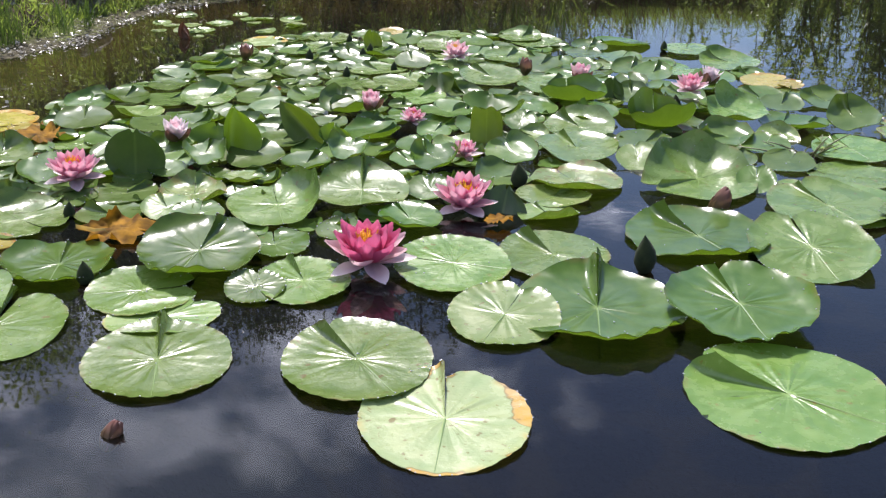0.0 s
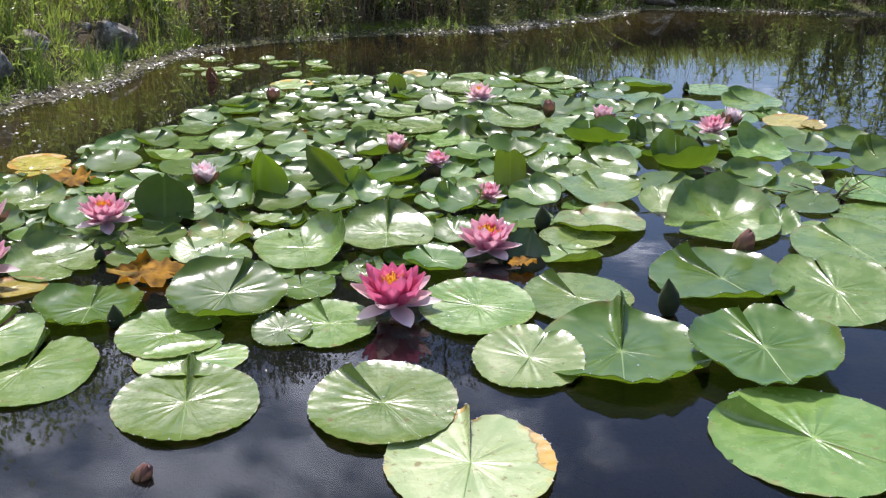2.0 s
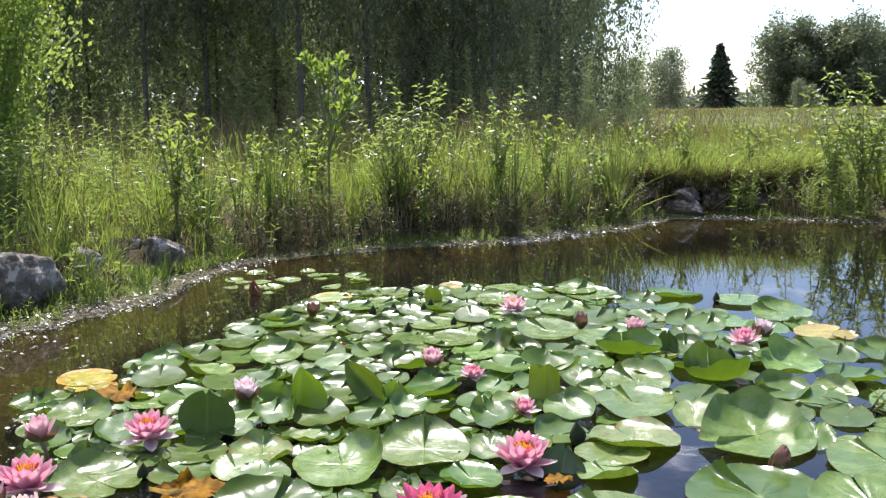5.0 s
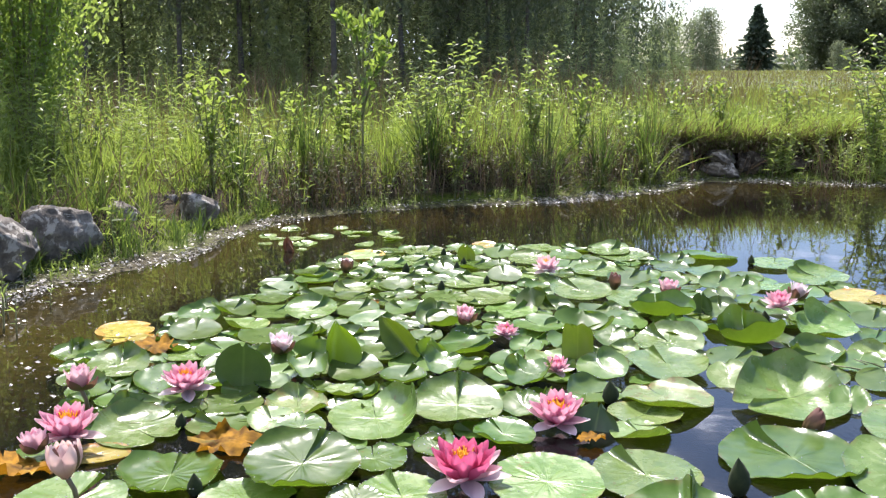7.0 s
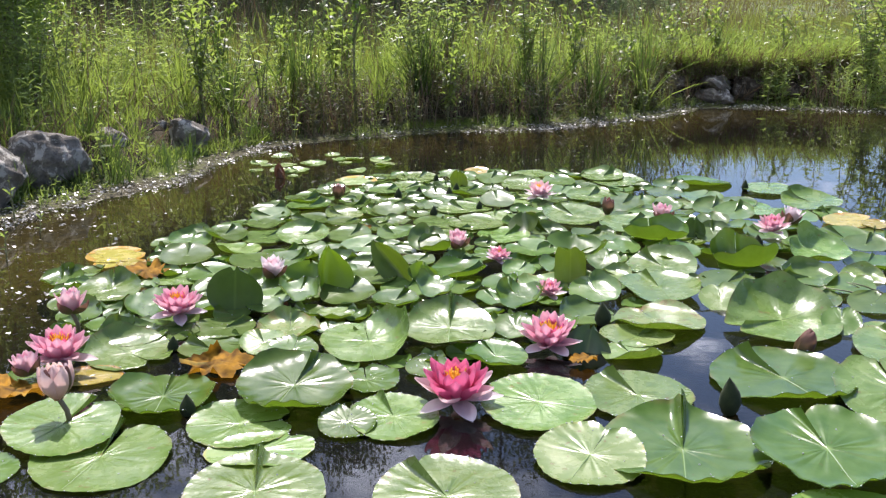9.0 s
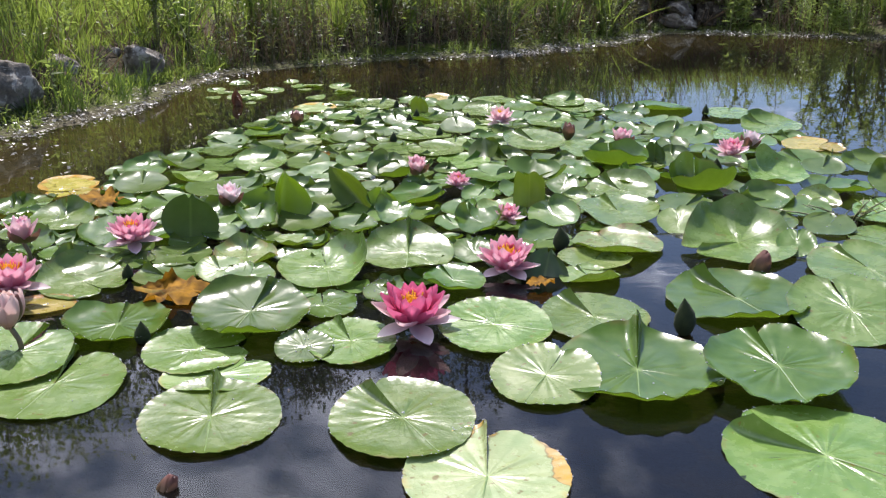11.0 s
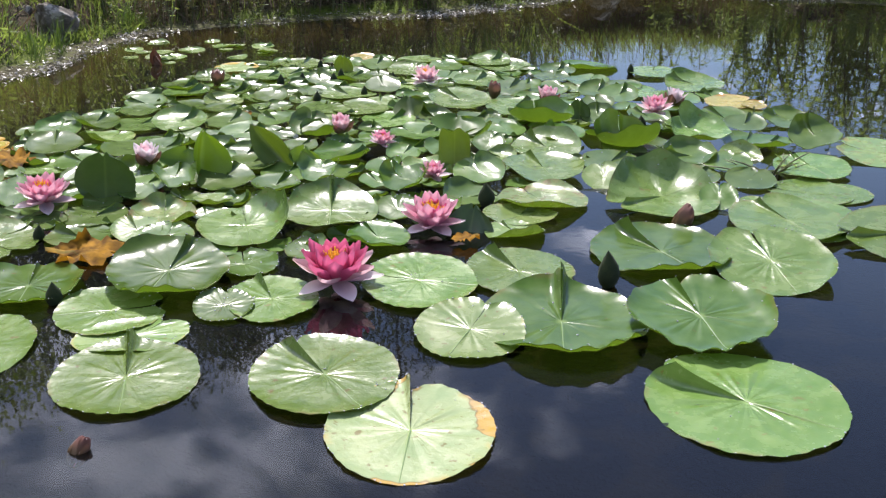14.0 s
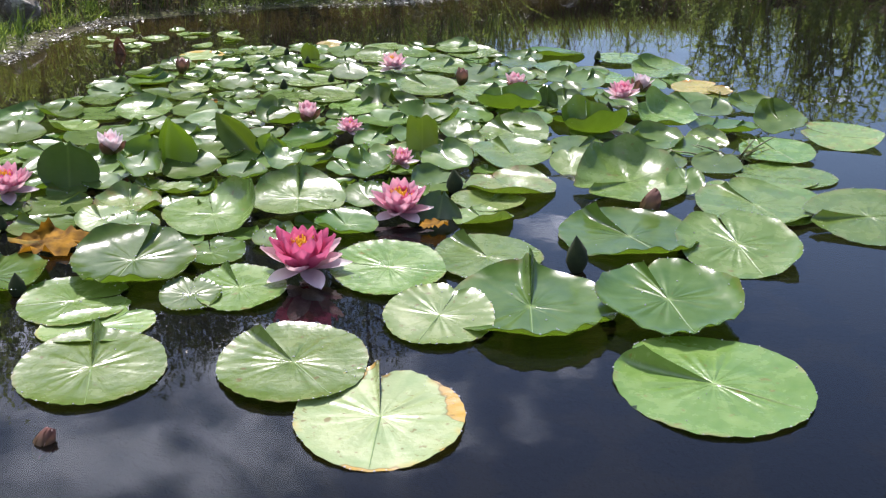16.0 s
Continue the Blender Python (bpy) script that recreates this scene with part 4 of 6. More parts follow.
ROLLED = plain("rolled_leaf", (0.012, 0.022, 0.006), (0.03, 0.04, 0.01), 1.0, 60.0)
ROTTEN = sheet_material("rotten_leaf", (0.015, 0.006, 0.002), (0.36, 0.18, 0.012), (0.34, 0.16, 0.008), 0.25, 42.0, 0.75, 0.12)


def rolled_leaf(x, y, width, height, lean=0.0):
    """A young leaf still rolled to a point."""
    prof = ((0.0, 0.35), (0.15, 0.75), (0.35, 1.0), (0.6, 0.85), (0.82, 0.45), (1.0, 0.04))
    verts, faces = [], []
    for v, w in prof:
        for k in range(10):
            a = 2 * math.pi * k / 10
            spiral = 1 + 0.18 * (k / 9)
            verts.append((w * spiral * width / 2 * math.cos(a), w * spiral * width / 3 * math.sin(a), v * height))
    for j in range(len(prof) - 1):
        faces += [(j * 10 + k, j * 10 + (k + 1) % 10, j * 10 + 10 + (k + 1) % 10, j * 10 + 10 + k) for k in range(10)]
    ob = new("rolled_leaf", mesh_of("rolled_leaf", verts, faces, ROLLED, [(0.3, 0.5)] * len(verts)))
    ob.matrix_basis = pose(x, y, -0.005, -5, lean, 30)
    return tagged(ob, "dark green young lily leaf still rolled to a point", "lily leaf", "rolled lily leaves")


rolled_leaf(0.546, 1.76, 0.046, 0.078)
rolled_leaf(0.387, 2.30, 0.042, 0.062)
rolled_leaf(-0.498, 1.765, 0.030, 0.048)
rolled_leaf(1.00, 3.06, 0.034, 0.05)
for lx, ly, lh in ((-0.17, 3.86, 0.05), (-0.09, 3.92, 0.045), (-0.02, 4.25, 0.04), (0.03, 3.88, 0.05), (0.06, 4.0, 0.045), (-0.03, 3.55, 0.045), (0.26, 3.92, 0.045), (0.14, 3.66, 0.04), (1.24, 4.02, 0.05),
                   (-0.62, 2.13, 0.04), (1.03, 3.0, 0.04), (0.7, 3.0, 0.03)):
    rolled_leaf(lx, ly, lh * 0.6, lh, 8)


def rotten_leaf(x, y, size, turn, words):
    """A torn, curled, rotting leaf."""
    n, verts, uvs, faces = 44, [(0, 0, 0.012)], [(0, 0)], []
    for j, r in enumerate((0.35, 0.7, 1.0)):
        for k in range(n):
            a = 2 * math.pi * k / n
            p = Vector((math.cos(a) * r, math.sin(a) * r, turn))
            tear = 1 + r * (0.3 * noise.noise(p * 1.1) + 0.26 * noise.noise(p * 3.4) + 0.3 * noise.noise(p * 8.0))
            lift = 0.006 + size * r * (0.3 * noise.noise(p * 1.5 + Vector((5, 0, 0))) + 0.4 * noise.noise(p * 4.5) + 0.05)
            verts.append((size * r * tear * math.cos(a), size * 0.85 * r * tear * math.sin(a), max(0.002, lift)))
            uvs.append((k / n, r))
    faces += [(0, 1 + k, 1 + (k + 1) % n) for k in range(n)]
    for j in range(2):
        faces += [(1 + j * n + k, 1 + (j + 1) * n + k, 1 + (j + 1) * n + (k + 1) % n, 1 + j * n + (k + 1) % n) for k in range(n)]
    ob = new("rotten_leaf", mesh_of("rotten_leaf", verts, faces, ROTTEN, uvs))
    ob.matrix_basis = pose(x, y, 0.012, 8, 0, turn)
    return tagged(ob, words, "dead leaf")


rotten_leaf(-0.49, 2.00, 0.070, 10, "torn orange rotting lily leaf between green pads")
rotten_leaf(-0.85, 2.75, 0.065, 70, "brown curled rotting lily leaf by yellow pads")
rotten_leaf(-0.885, 1.86, 0.075, 140, "orange rotting lily leaf at the raft's edge")
rotten_leaf(0.30, 2.02, 0.03, 200, "small orange leaf scrap floating by a flower")
rotten_leaf(-0.26, 3.30, 0.022, 30, "small brown dead leaf scrap among pads")


# ---- flowers ----
def petal_mesh(name, width, cup, bulge, curve, mat, pointed=0.8):
    """A petal one metre long from the origin along +x, its hollow side up."""
    nu, nv = 6, 9
    verts, uvs, faces = [], [], []
    for j in range(nv + 1):
        s = j / nv
        w = width * max(0.03, math.sin(math.pi * (0.12 + 0.88 * s) ** 1.05 * 0.995)) ** pointed if s < 0.999 else width * 0.04
        for i in range(nu + 1):
            u = 2 * i / nu - 1
            verts.append((s, u * w / 2, cup * width * u * u * math.sin(math.pi * min(1, s + 0.1) * 0.9) + curve * s * s - bulge * math.sin(math.pi * s)))
            uvs.append((i / nu, s))
    for j in range(nv):
        for i in range(nu):
            a = j * (nu + 1) + i
            faces.append((a, a + nu + 1, a + nu + 2, a + 1))
    return mesh_of(name, verts, faces, mat, uvs)


PETAL_MESH = {
    "outer": petal_mesh("petal", 0.50, 0.22, 0.02, 0.06, PETAL["white"]),
    "wide": petal_mesh("petal", 0.50, 0.34, 0.03, 0.10, PETAL["pale"]),
    "mid": petal_mesh("petal", 0.50, 0.40, 0.05, 0.10, PETAL["mid"]),
    "inner": petal_mesh("petal", 0.50, 0.42, 0.07, 0.12, PETAL["deep"]),
    "bud": petal_mesh("petal", 0.52, 0.45, 0.20, 0.0, PETAL["bud"]),
    "sepal": petal_mesh("sepal", 0.62, 0.45, 0.20, 0.0, PETAL["sepal"]),
}


def stamen_mesh():
    rng, pieces = random.Random(5), []
    for k in range(34):
        a, e, n = k * 2.39996, radians(48 + 38 * rng.random()), 0.75 + 0.3 * rng.random()
        d = Vector((math.cos(a) * math.cos(e), math.sin(a) * math.cos(e), math.sin(e)))
        r0 = Vector((math.cos(a), math.sin(a), 0)) * 0.18
        pieces.append(tube([r0, r0 + d * 0.6 * n, r0 + d * n - r0 * 0.5 * n], [0.05, 0.05, 0.035], 5))
    v, f = join(pieces)
    return mesh_of("stamens", v, f, STAMEN, [(0.5, min(1, max(0, p[2]))) for p in v])


STAMENS = stamen_mesh()


def water_lily(x, y, size, opening, tilt=0.0, tdir=0.0, z=0.012, stem=0.0, words="open pink water lily flower with yellow stamens", rich=False, faded=False):
    """A flower of the given width. opening: 1 wide open, 0.4 a cup, 0 a bud."""
    ob = empty("water_lily", x, y, z + stem)
    ob.matrix_basis = Matrix.Translation((x, y, z + stem)) @ Matrix.Rotation(radians(tilt), 4, Vector((-math.sin(radians(tdir)), math.cos(radians(tdir)), 0)))
    tagged(ob, words, "water lily", "water lily flowers")
    rng = random.Random(int(size * 10000) + int(abs(x) * 1000))
    if opening >= 0.9:
        rings = [("outer", 5, 0, 0.56), ("wide", 5, 22, 0.56), ("mid", 8, 40, 0.58), ("mid", 8, 54, 0.55), ("inner", 8, 64, 0.44)]
    elif opening >= 0.6:
        rings = [("outer", 5, 12, 0.52), ("wide", 7, 36, 0.52), ("mid", 8, 52, 0.50), ("mid", 7, 64, 0.46), ("inner", 6, 75, 0.42)]
    elif opening >= 0.3:
        rings = [("sepal", 3, 44, 0.72), ("wide", 6, 56, 0.86), ("wide", 7, 66, 0.84), ("mid", 6, 76, 0.78)]
    elif opening > 0.15:
        rings = [("sepal", 3, 70, 1.15), ("bud", 5, 68, 1.3), ("bud", 5, 76, 1.3), ("bud", 4, 82, 1.2)] if opening > 0.22 else [("sepal", 4, 72, 1.34), ("bud", 5, 79, 1.2), ("bud", 4, 84, 1.2)]
    elif opening > 0.05:
        rings = [("sepal", 2, 76, 1.46), ("bud", 6, 79, 1.6), ("bud", 5, 83, 1.55), ("bud", 4, 87, 1.48)]
    else:
        rings = [("sepal", 4, 84, 1.62), ("sepal", 4, 87, 1.58), ("bud", 4, 88, 1.5)]
    for j, (kind, count, elev, length) in enumerate(rings):
        kind = "inner" if rich and kind == "mid" else {"mid": "wide", "inner": "wide", "wide": "outer"}.get(kind, kind) if faded else kind
        for k in range(count):
            a = 360 * (k + 0.5 * (j % 2)) / count + rng.uniform(-6, 6)
            m = pose(0, 0, 0.004, 0, 0, a) @ pose(0.05 * size, 0, 0, 0, -(elev + rng.uniform(-6, 6)), 0)
            n = size * length * rng.uniform(0.93, 1.05)
            part("sepal" if kind == "sepal" else "petal", PETAL_MESH[kind], ob, at=m @ Matrix.Diagonal((n, n, n, 1)))
    if opening >= 0.6:
        s = size * (0.27 if opening >= 0.9 else 0.19)
        part("stamens", STAMENS, ob, "bright yellow stamens", pose(0, 0, 0.01 + 0.12 * size) @ Matrix.Diagonal((s, s, s, 1)))
    if stem:
        v, f = tube([(0, 0, 0.01), (0.012, 0.0, -stem * 0.5), (0.016, 0.004, -stem - z - 0.02)], [0.005, 0.005, 0.006], 8)
        part("stalk", mesh_of("stalk", v, f, LILY_STEM), ob, "thin brown-green stalk")
    return ob


CUP = "half-open pale pink water lily among the pads"
BUD = "closed water lily bud with brownish sepals"
water_lily(0.019, 1.79, 0.150, 1.0, 6, -90, 0.016, words="large deep pink open water lily on the water", rich=True)
water_lily(0.234, 2.11, 0.132, 1.0, 8, -90, 0.014)
water_lily(0.276, 2.48, 0.085, 0.7, 10, -90, 0.02)
water_lily(-0.655, 2.34, 0.120, 0.9, 10, -90, 0.02)
water_lily(-0.473, 2.65, 0.075, 0.4, 8, -60, 0.02, words=CUP, faded=True)
water_lily(0.047, 2.98, 0.070, 0.4, 12, -90, 0.02, words=CUP)
water_lily(0.160, 2.84, 0.082, 0.6, 14, -40, 0.02)
water_lily(0.38, 3.80, 0.110, 1.0, 5, -90, 0.02, words="pale pink open water lily among small pads", faded=True)
water_lily(0.595, 3.52, 0.048, 0.2, 8, 0, 0.006, words=BUD)
water_lily(0.752, 3.34, 0.078, 0.5, 6, -90, 0.02, words=CUP)
water_lily(1.037, 3.05, 0.110, 0.6, 10, -90, 0.055)
water_lily(1.174, 3.30, 0.075, 0.3, 20, 20, 0.02, words=CUP, faded=True)
water_lily(0.79, 2.085, 0.046, 0.0, 22, 10, -0.016, words="brown water lily bud opening beside a pad")
water_lily(-0.353, 1.232, 0.029, 0.0, 28, 20, -0.026, words="small brown water lily bud breaking the surface")
water_lily(-0.40, 3.80, 0.048, 0.2, 4, 0, 0.012, words=BUD)
water_lily(-0.874, 2.22, 0.075, 0.35, 6, 100, 0.02, 0.035, words="half-open pale pink water lily on a short stalk")
water_lily(-0.819, 1.99, 0.130, 0.9, 6, -90, 0.03)
water_lily(-0.86, 1.915, 0.062, 0.35, 14, 150, 0.02, words=CUP)
water_lily(-0.722, 1.71, 0.056, 0.25, 12, 130, 0.016, 0.035, words="pale pink water lily bud on a bent stalk")


# ---- stones ----
def boulder(x, y, w, d, h, seed, sink=0.3, words="grey weathered granite boulder on the pond bank"):
    """A rough block with broken faces."""
    rng = random.Random(seed)
    cuts = [(Vector((rng.gauss(0, 1), rng.gauss(0, 1), rng.gauss(0.3, 0.8))).normalized(), rng.uniform(0.30, 0.44)) for _ in range(13)]
    bm = bmesh.new()
    bmesh.ops.create_icosphere(bm, subdivisions=5, radius=0.56)
    for v in bm.verts:
        q = v.co.copy()
        for way, reach in cuts:
            over = q.dot(way) - reach
            if over > 0:
                q -= way * over * 0.85
        p = q * 3 + Vector((seed * 3.1, seed * 1.7, 0))
        q *= 1 + 0.14 * noise.noise(p * 0.8) + 0.08 * noise.noise(p * 2.4) + 0.045 * noise.noise(p * 6) + 0.02 * noise.noise(p * 15)
        v.co = Vector((q.x * w, q.y * d, q.z * h))
    me = bpy.data.meshes.new("boulder")
    bm.to_mesh(me)
    bm.free()
    me.materials.append(SHADED_ROCK if "dark" in words else ROCK)
    me.polygons.foreach_set("use_smooth", np.ones(len(me.polygons), dtype=bool))
    ob = new("boulder", me)
    ob.matrix_basis = pose(x, y, min(0.05, float(ground_height(np.array(x), np.array(y - 0.1)))) + h * (0.5 - sink), 4 * (seed % 3), 3 * (seed % 2), seed * 50)
    return tagged(ob, words, "boulder", "stones round the pond")


# boulders under the overhang: their shade is put into the dark rock colour
SHADED_STONE = "dark boulder with shade in its colour at the water's edge"
BOULDERS = [(-1.60, 4.08, 0.33, 0.30, 0.25, 1, 0.10, ""), (-1.74, 3.74, 0.34, 0.32, 0.26, 2, 0.10, ""), (-1.50, 4.52, 0.23, 0.20, 0.17, 3, 0.10, ""),
            (-1.24, 5.00, 0.23, 0.20, 0.19, 4, 0.06, "mossy grey boulder under overhanging grass"), (-1.43, 5.06, 0.14, 0.13, 0.13, 5, 0.02, ""),
            (1.68, 7.42, 0.31, 0.28, 0.22, 7, 0.14, SHADED_STONE), (1.98, 7.32, 0.40, 0.26, 0.15, 6, 0.1, ""), (2.00, 7.37, 0.37, 0.26, 0.11, 16, -0.75, "flat grey stone lying on another stone"),
            (2.27, 7.44, 0.32, 0.26, 0.21, 8, 0.14, SHADED_STONE), (2.56, 7.42, 0.28, 0.22, 0.15, 9, 0.14, SHADED_STONE), (-2.1, 3.5, 0.4, 0.36, 0.32, 10, 0.2, "")]
for bx, by, bw, bd, bh, seed, sink, words in BOULDERS:
    boulder(bx, by, bw, bd, bh, seed, sink, words or "grey weathered granite boulder on the pond bank")

# ---- grass and weeds ----
RNG = np.random.default_rng(11)


def scatter(count, box, keep):
    x, y = RNG.uniform(box[0], box[1], count), RNG.uniform(box[2], box[3], count)
    ok = keep(x, y)
    return x[ok], y[ok]


def sward(name, x, y, low, high, width, lean, mat, words, patch=0.0):
    """Upright blades rooted in the ground at x, y."""
    n = len(x)
    base = np.stack([x, y, ground_height(x, y) - 0.01], 1)
    tall = RNG.uniform(low, high, n) * (1 + patch * np.sin(2.1 * x + 0.7 * y) * np.sin(1.6 * y - x))
    tip = base + np.stack([RNG.normal(0, lean, n) * tall, RNG.normal(0, lean, n) * tall, tall], 1)
    bend = np.stack([RNG.normal(0, 0.16, n) * tall, RNG.normal(0, 0.16, n) * tall, -0.12 * tall * RNG.random(n)], 1)
    v, f = blades(base, tip, bend, RNG.uniform(0.6, 1.3, n) * width, RNG)
    return tagged(new(name, fast_mesh(name, v, f, mat)), words, "grass", kind="stuff")


def stone_distance(x, y):
    """Metres to the nearest stone or to the bare strip between it and the water, less its half width."""
    best = np.full(np.shape(x), 9.0)
    for bx, by, bw, *_ in BOULDERS:
        ux, uy = -bx / math.hypot(bx, by), -by / math.hypot(bx, by)
        along = np.clip((x - bx) * ux + (y - by) * uy, 0, 0.45 if bx < 0 else 0.3)
        best = np.minimum(best, np.hypot(x - bx - along * ux, y - by - along * uy) - (0.5 if bx < 0 else 0.36) * bw)
    return best


def bank(low, high, share=1.0, clear=0.0):
    """Keeps what lies between two distances from the water, thinning towards it in tufts."""
    def keep(x, y):
        d = shore_distance(x, y) + 0.10 * np.sin(5 * x) * np.sin(4 * y)
        d = np.where(stone_distance(x, y) < clear, -1, d)
        return (d > low) & (d < high) & (RNG.random(len(x)) < share * np.clip((d - low) * 3 + 0.2, 0, 1))
    return keep


x, y = scatter(62000, (-5, 6.5, 2.0, 9.5), bank(0.22, 1.7))
sward("bank_grass", x, y, 0.05, 0.26, 0.0045, 0.24, GRASS, "green grass of uneven height on the pond bank", 0.45)
x, y = scatter(12000, (-5, 6.5, 2.0, 9.5), bank(0.3, 1.6))
sward("tall_bank_grass", x, y, 0.22, 0.44, 0.0045, 0.2, GRASS, "tall grass stalks on the pond bank", 0.4)
x, y = scatter(60000, (-5, 6.5, 2.0, 9.5), lambda x, y: (lambda d: (d > 0.14 - 0.1 * np.sin(5 * x + 4 * y)) & (d < 0.42) & (np.sin(6 * x + 2 * y) * np.sin(7 * y - 3 * x) > -0.15))(shore_distance(x, y)))
sward("shore_grass", x, y, 0.01, 0.055, 0.004, 0.4, GRASS, "short green grass and moss at the water's edge", 0.5)
x, y = scatter(22000, (-2.4, -0.9, 3.4, 5.8), lambda x, y: (shore_distance(x, y) > 0.16) & (np.sin(9 * x + 4 * y) * np.sin(11 * y - 5 * x) > -0.35))
sward("mound_grass", x, y, 0.01, 0.075, 0.0045, 0.5, GRASS, "short grass and moss between the stones", 0.4)
x, y = scatter(95000, (-9, 12, 4.5, 18), lambda x, y: shore_distance(x, y) > 1.3)
sward("meadow_grass", x, y, 0.07, 0.24, 0.008, 0.25, MEADOW, "sunlit green meadow grass behind the pond", 0.35)
x, y = scatter(42000, (-25, 50, 17, 80), lambda x, y: np.abs(x - 0.2 * y) < 0.62 * y)
sward("far_meadow_grass", x, y, 0.06, 0.16, 0.03, 0.3, MEADOW, "distant meadow grass in sun", 0.2)
x, y = scatter(9000, (2.0, 30, 9.5, 60), lambda x, y: np.abs(x - 0.35 * y) < 0.5 * y)
sward("meadow_heads", x, y, 0.2, 0.42, 0.006, 0.2, DRY, "thin brownish seed stalks over the meadow", 0.3)
x, y = scatter(2200, (-5, 3.0, 4.5, 14), lambda x, y: shore_distance(x, y) > 0.4)
sward("dry_grass", x, y, 0.35, 0.62, 0.004, 0.14, DRY, "dry brownish grass stalks with seed heads", 0.2)
x, y = scatter(4200, (-9, 4.5, 8.6, 13.4), lambda x, y: x < 3.2 - 0.25 * np.abs(y - 11))
sward("reed_band", x, y, 0.3, 0.72, 0.005, 0.16, DRY, "brown tall dry grass before the trees", 0.4)
x, y = scatter(9000, (-9, 4.5, 8.6, 13.4), lambda x, y: x < 2.6 - 0.25 * np.abs(y - 11))
sward("tall_grass", x, y, 0.2, 0.5, 0.007, 0.18, GRASS, "tall green grass before the trees", 0.4)
x, y = scatter(34000, (-5, 6, 2.2, 9), lambda x, y: (lambda d: (d > 0.2) & (d < 0.75))(shore_distance(x, y)) & ((stone_distance(x, y) > -0.03) | (y > 6.8)))
sward("bank_straw", x, y, 0.06, 0.24, 0.004, 0.6, DRY, "dead brown stalks in the bank grass")


x, y = scatter(8000, (-0.9, 2.9, 5.0, 8), lambda x, y: (lambda d: (d > 0.14 + 0.05 * np.sin(6 * x)) & (d < 0.6) & (np.sin(5 * x) + np.sin(11 * x + 2) > -0.4))(shore_distance(x, y)) & (stone_distance(x, y) > 0.0))
sward("brown_stalks", x, y, 0.14, 0.4, 0.005, 0.14, DRY, "upright dead brown stalks on the bank's edge", 0.3)


def tufts(name, spots, tall, width, blades_each, mat, words):
    """Clumps of broad grass blades that fan out from one root."""
    base, tip, bend, wide = [], [], [], []
    for px, py in spots:
        h, pz = tall * RNG.uniform(0.5, 1.0), float(ground_height(np.array(px), np.array(py)))
        for _ in range(int(blades_each * RNG.uniform(0.5, 1.2))):
            a, out, k = RNG.uniform(0, 6.28), abs(RNG.normal(0, 0.28)), h * RNG.uniform(0.5, 1.0)
            foot = np.array([px + RNG.normal(0, 0.018), py + RNG.normal(0, 0.018), pz - 0.01])
            base.append(foot)
            tip.append(foot + np.array([math.cos(a) * out * k, math.sin(a) * out * k, k]))
            bend.append(np.array([math.cos(a) * out * k * 0.5, math.sin(a) * out * k * 0.5, -0.4 * out * k]))
            wide.append(width * RNG.uniform(0.6, 1.2))
    v, f = blades(base, tip, bend, wide, RNG)
    return tagged(new(name, fast_mesh(name, v, f, mat)), words, "grass", kind="stuff")


x, y = scatter(520, (-4, 5, 2.6, 9), bank(0.2, 0.95))
tufts("grass_tufts", list(zip(x, y)), 0.42, 0.007, 36, GRASS, "clumps of broad green grass on the bank")
x, y = scatter(260, (-2.6, 3.2, 3.2, 8), bank(0.16, 0.5))
tufts("shore_tufts", list(zip(x, y)), 0.2, 0.0045, 28, GRASS, "small bright grass clumps at the foot of the bank")


tufts("rush_clumps", [(-0.86, 5.92), (-0.80, 5.86), (-0.72, 5.9), (-0.15, 6.1), (-0.11, 6.16), (0.62, 6.3), (0.98, 6.62), (1.02, 6.56), (1.36, 6.95), (1.42, 7.0), (-1.15, 5.55)], 0.72, 0.008, 46, RUSH, "dark green upright clumps of rushes")
tufts("mound_tufts", [(-1.36, 4.12), (-1.33, 4.2), (-1.46, 4.02), (-1.2, 4.4), (-1.24, 4.5), (-1.42, 4.3), (-1.52, 4.36), (-1.16, 4.62), (-1.62, 4.66), (-1.0, 5.32), (-0.96, 5.4), (-1.02, 5.42), (-1.3, 4.66), (-1.62, 3.78), (-1.66, 3.86), (-1.86, 4.25), (-1.82, 4.32), (-1.44, 4.72)], 0.24, 0.0042, 34, RUSH, "grass tufts in moss between the boulders")


def overhang(count, box, words, mat):
    """Long grass that falls forward over the stones at the water."""
    x, y = RNG.uniform(box[0], box[1], count), RNG.uniform(box[2], box[3], count)
    base = np.stack([x, y, np.maximum(ground_height(x, y), 0.17)], 1)
    tall = RNG.uniform(0.18, 0.4, count)
    tip = base + np.stack([RNG.normal(0, 0.25, count) * tall, -0.3 * tall * RNG.random(count), tall * 0.8], 1)
    bend = np.stack([RNG.normal(0, 0.1, count) * tall, -0.5 * tall, -0.8 * tall * RNG.random(count)], 1)
    v, f = blades(base, tip, bend, RNG.uniform(0.003, 0.007, count), RNG)
    return tagged(new("overhanging_grass", fast_mesh("overhanging_grass", v, f, mat)), words, "grass", kind="stuff")


overhang(5200, (1.4, 3.1, 7.40, 7.75), "long grass hanging over stones at the water", GRASS)
overhang(2600, (1.4, 3.1, 7.38, 7.6), "dead brown grass hanging over stones at the water", DRY)
x, y = scatter(500, (1.3, 3.2, 7.30, 7.9), lambda x, y: RNG.random(len(x)) < 0.6)
HANGING_SPOTS = list(zip(x, y))


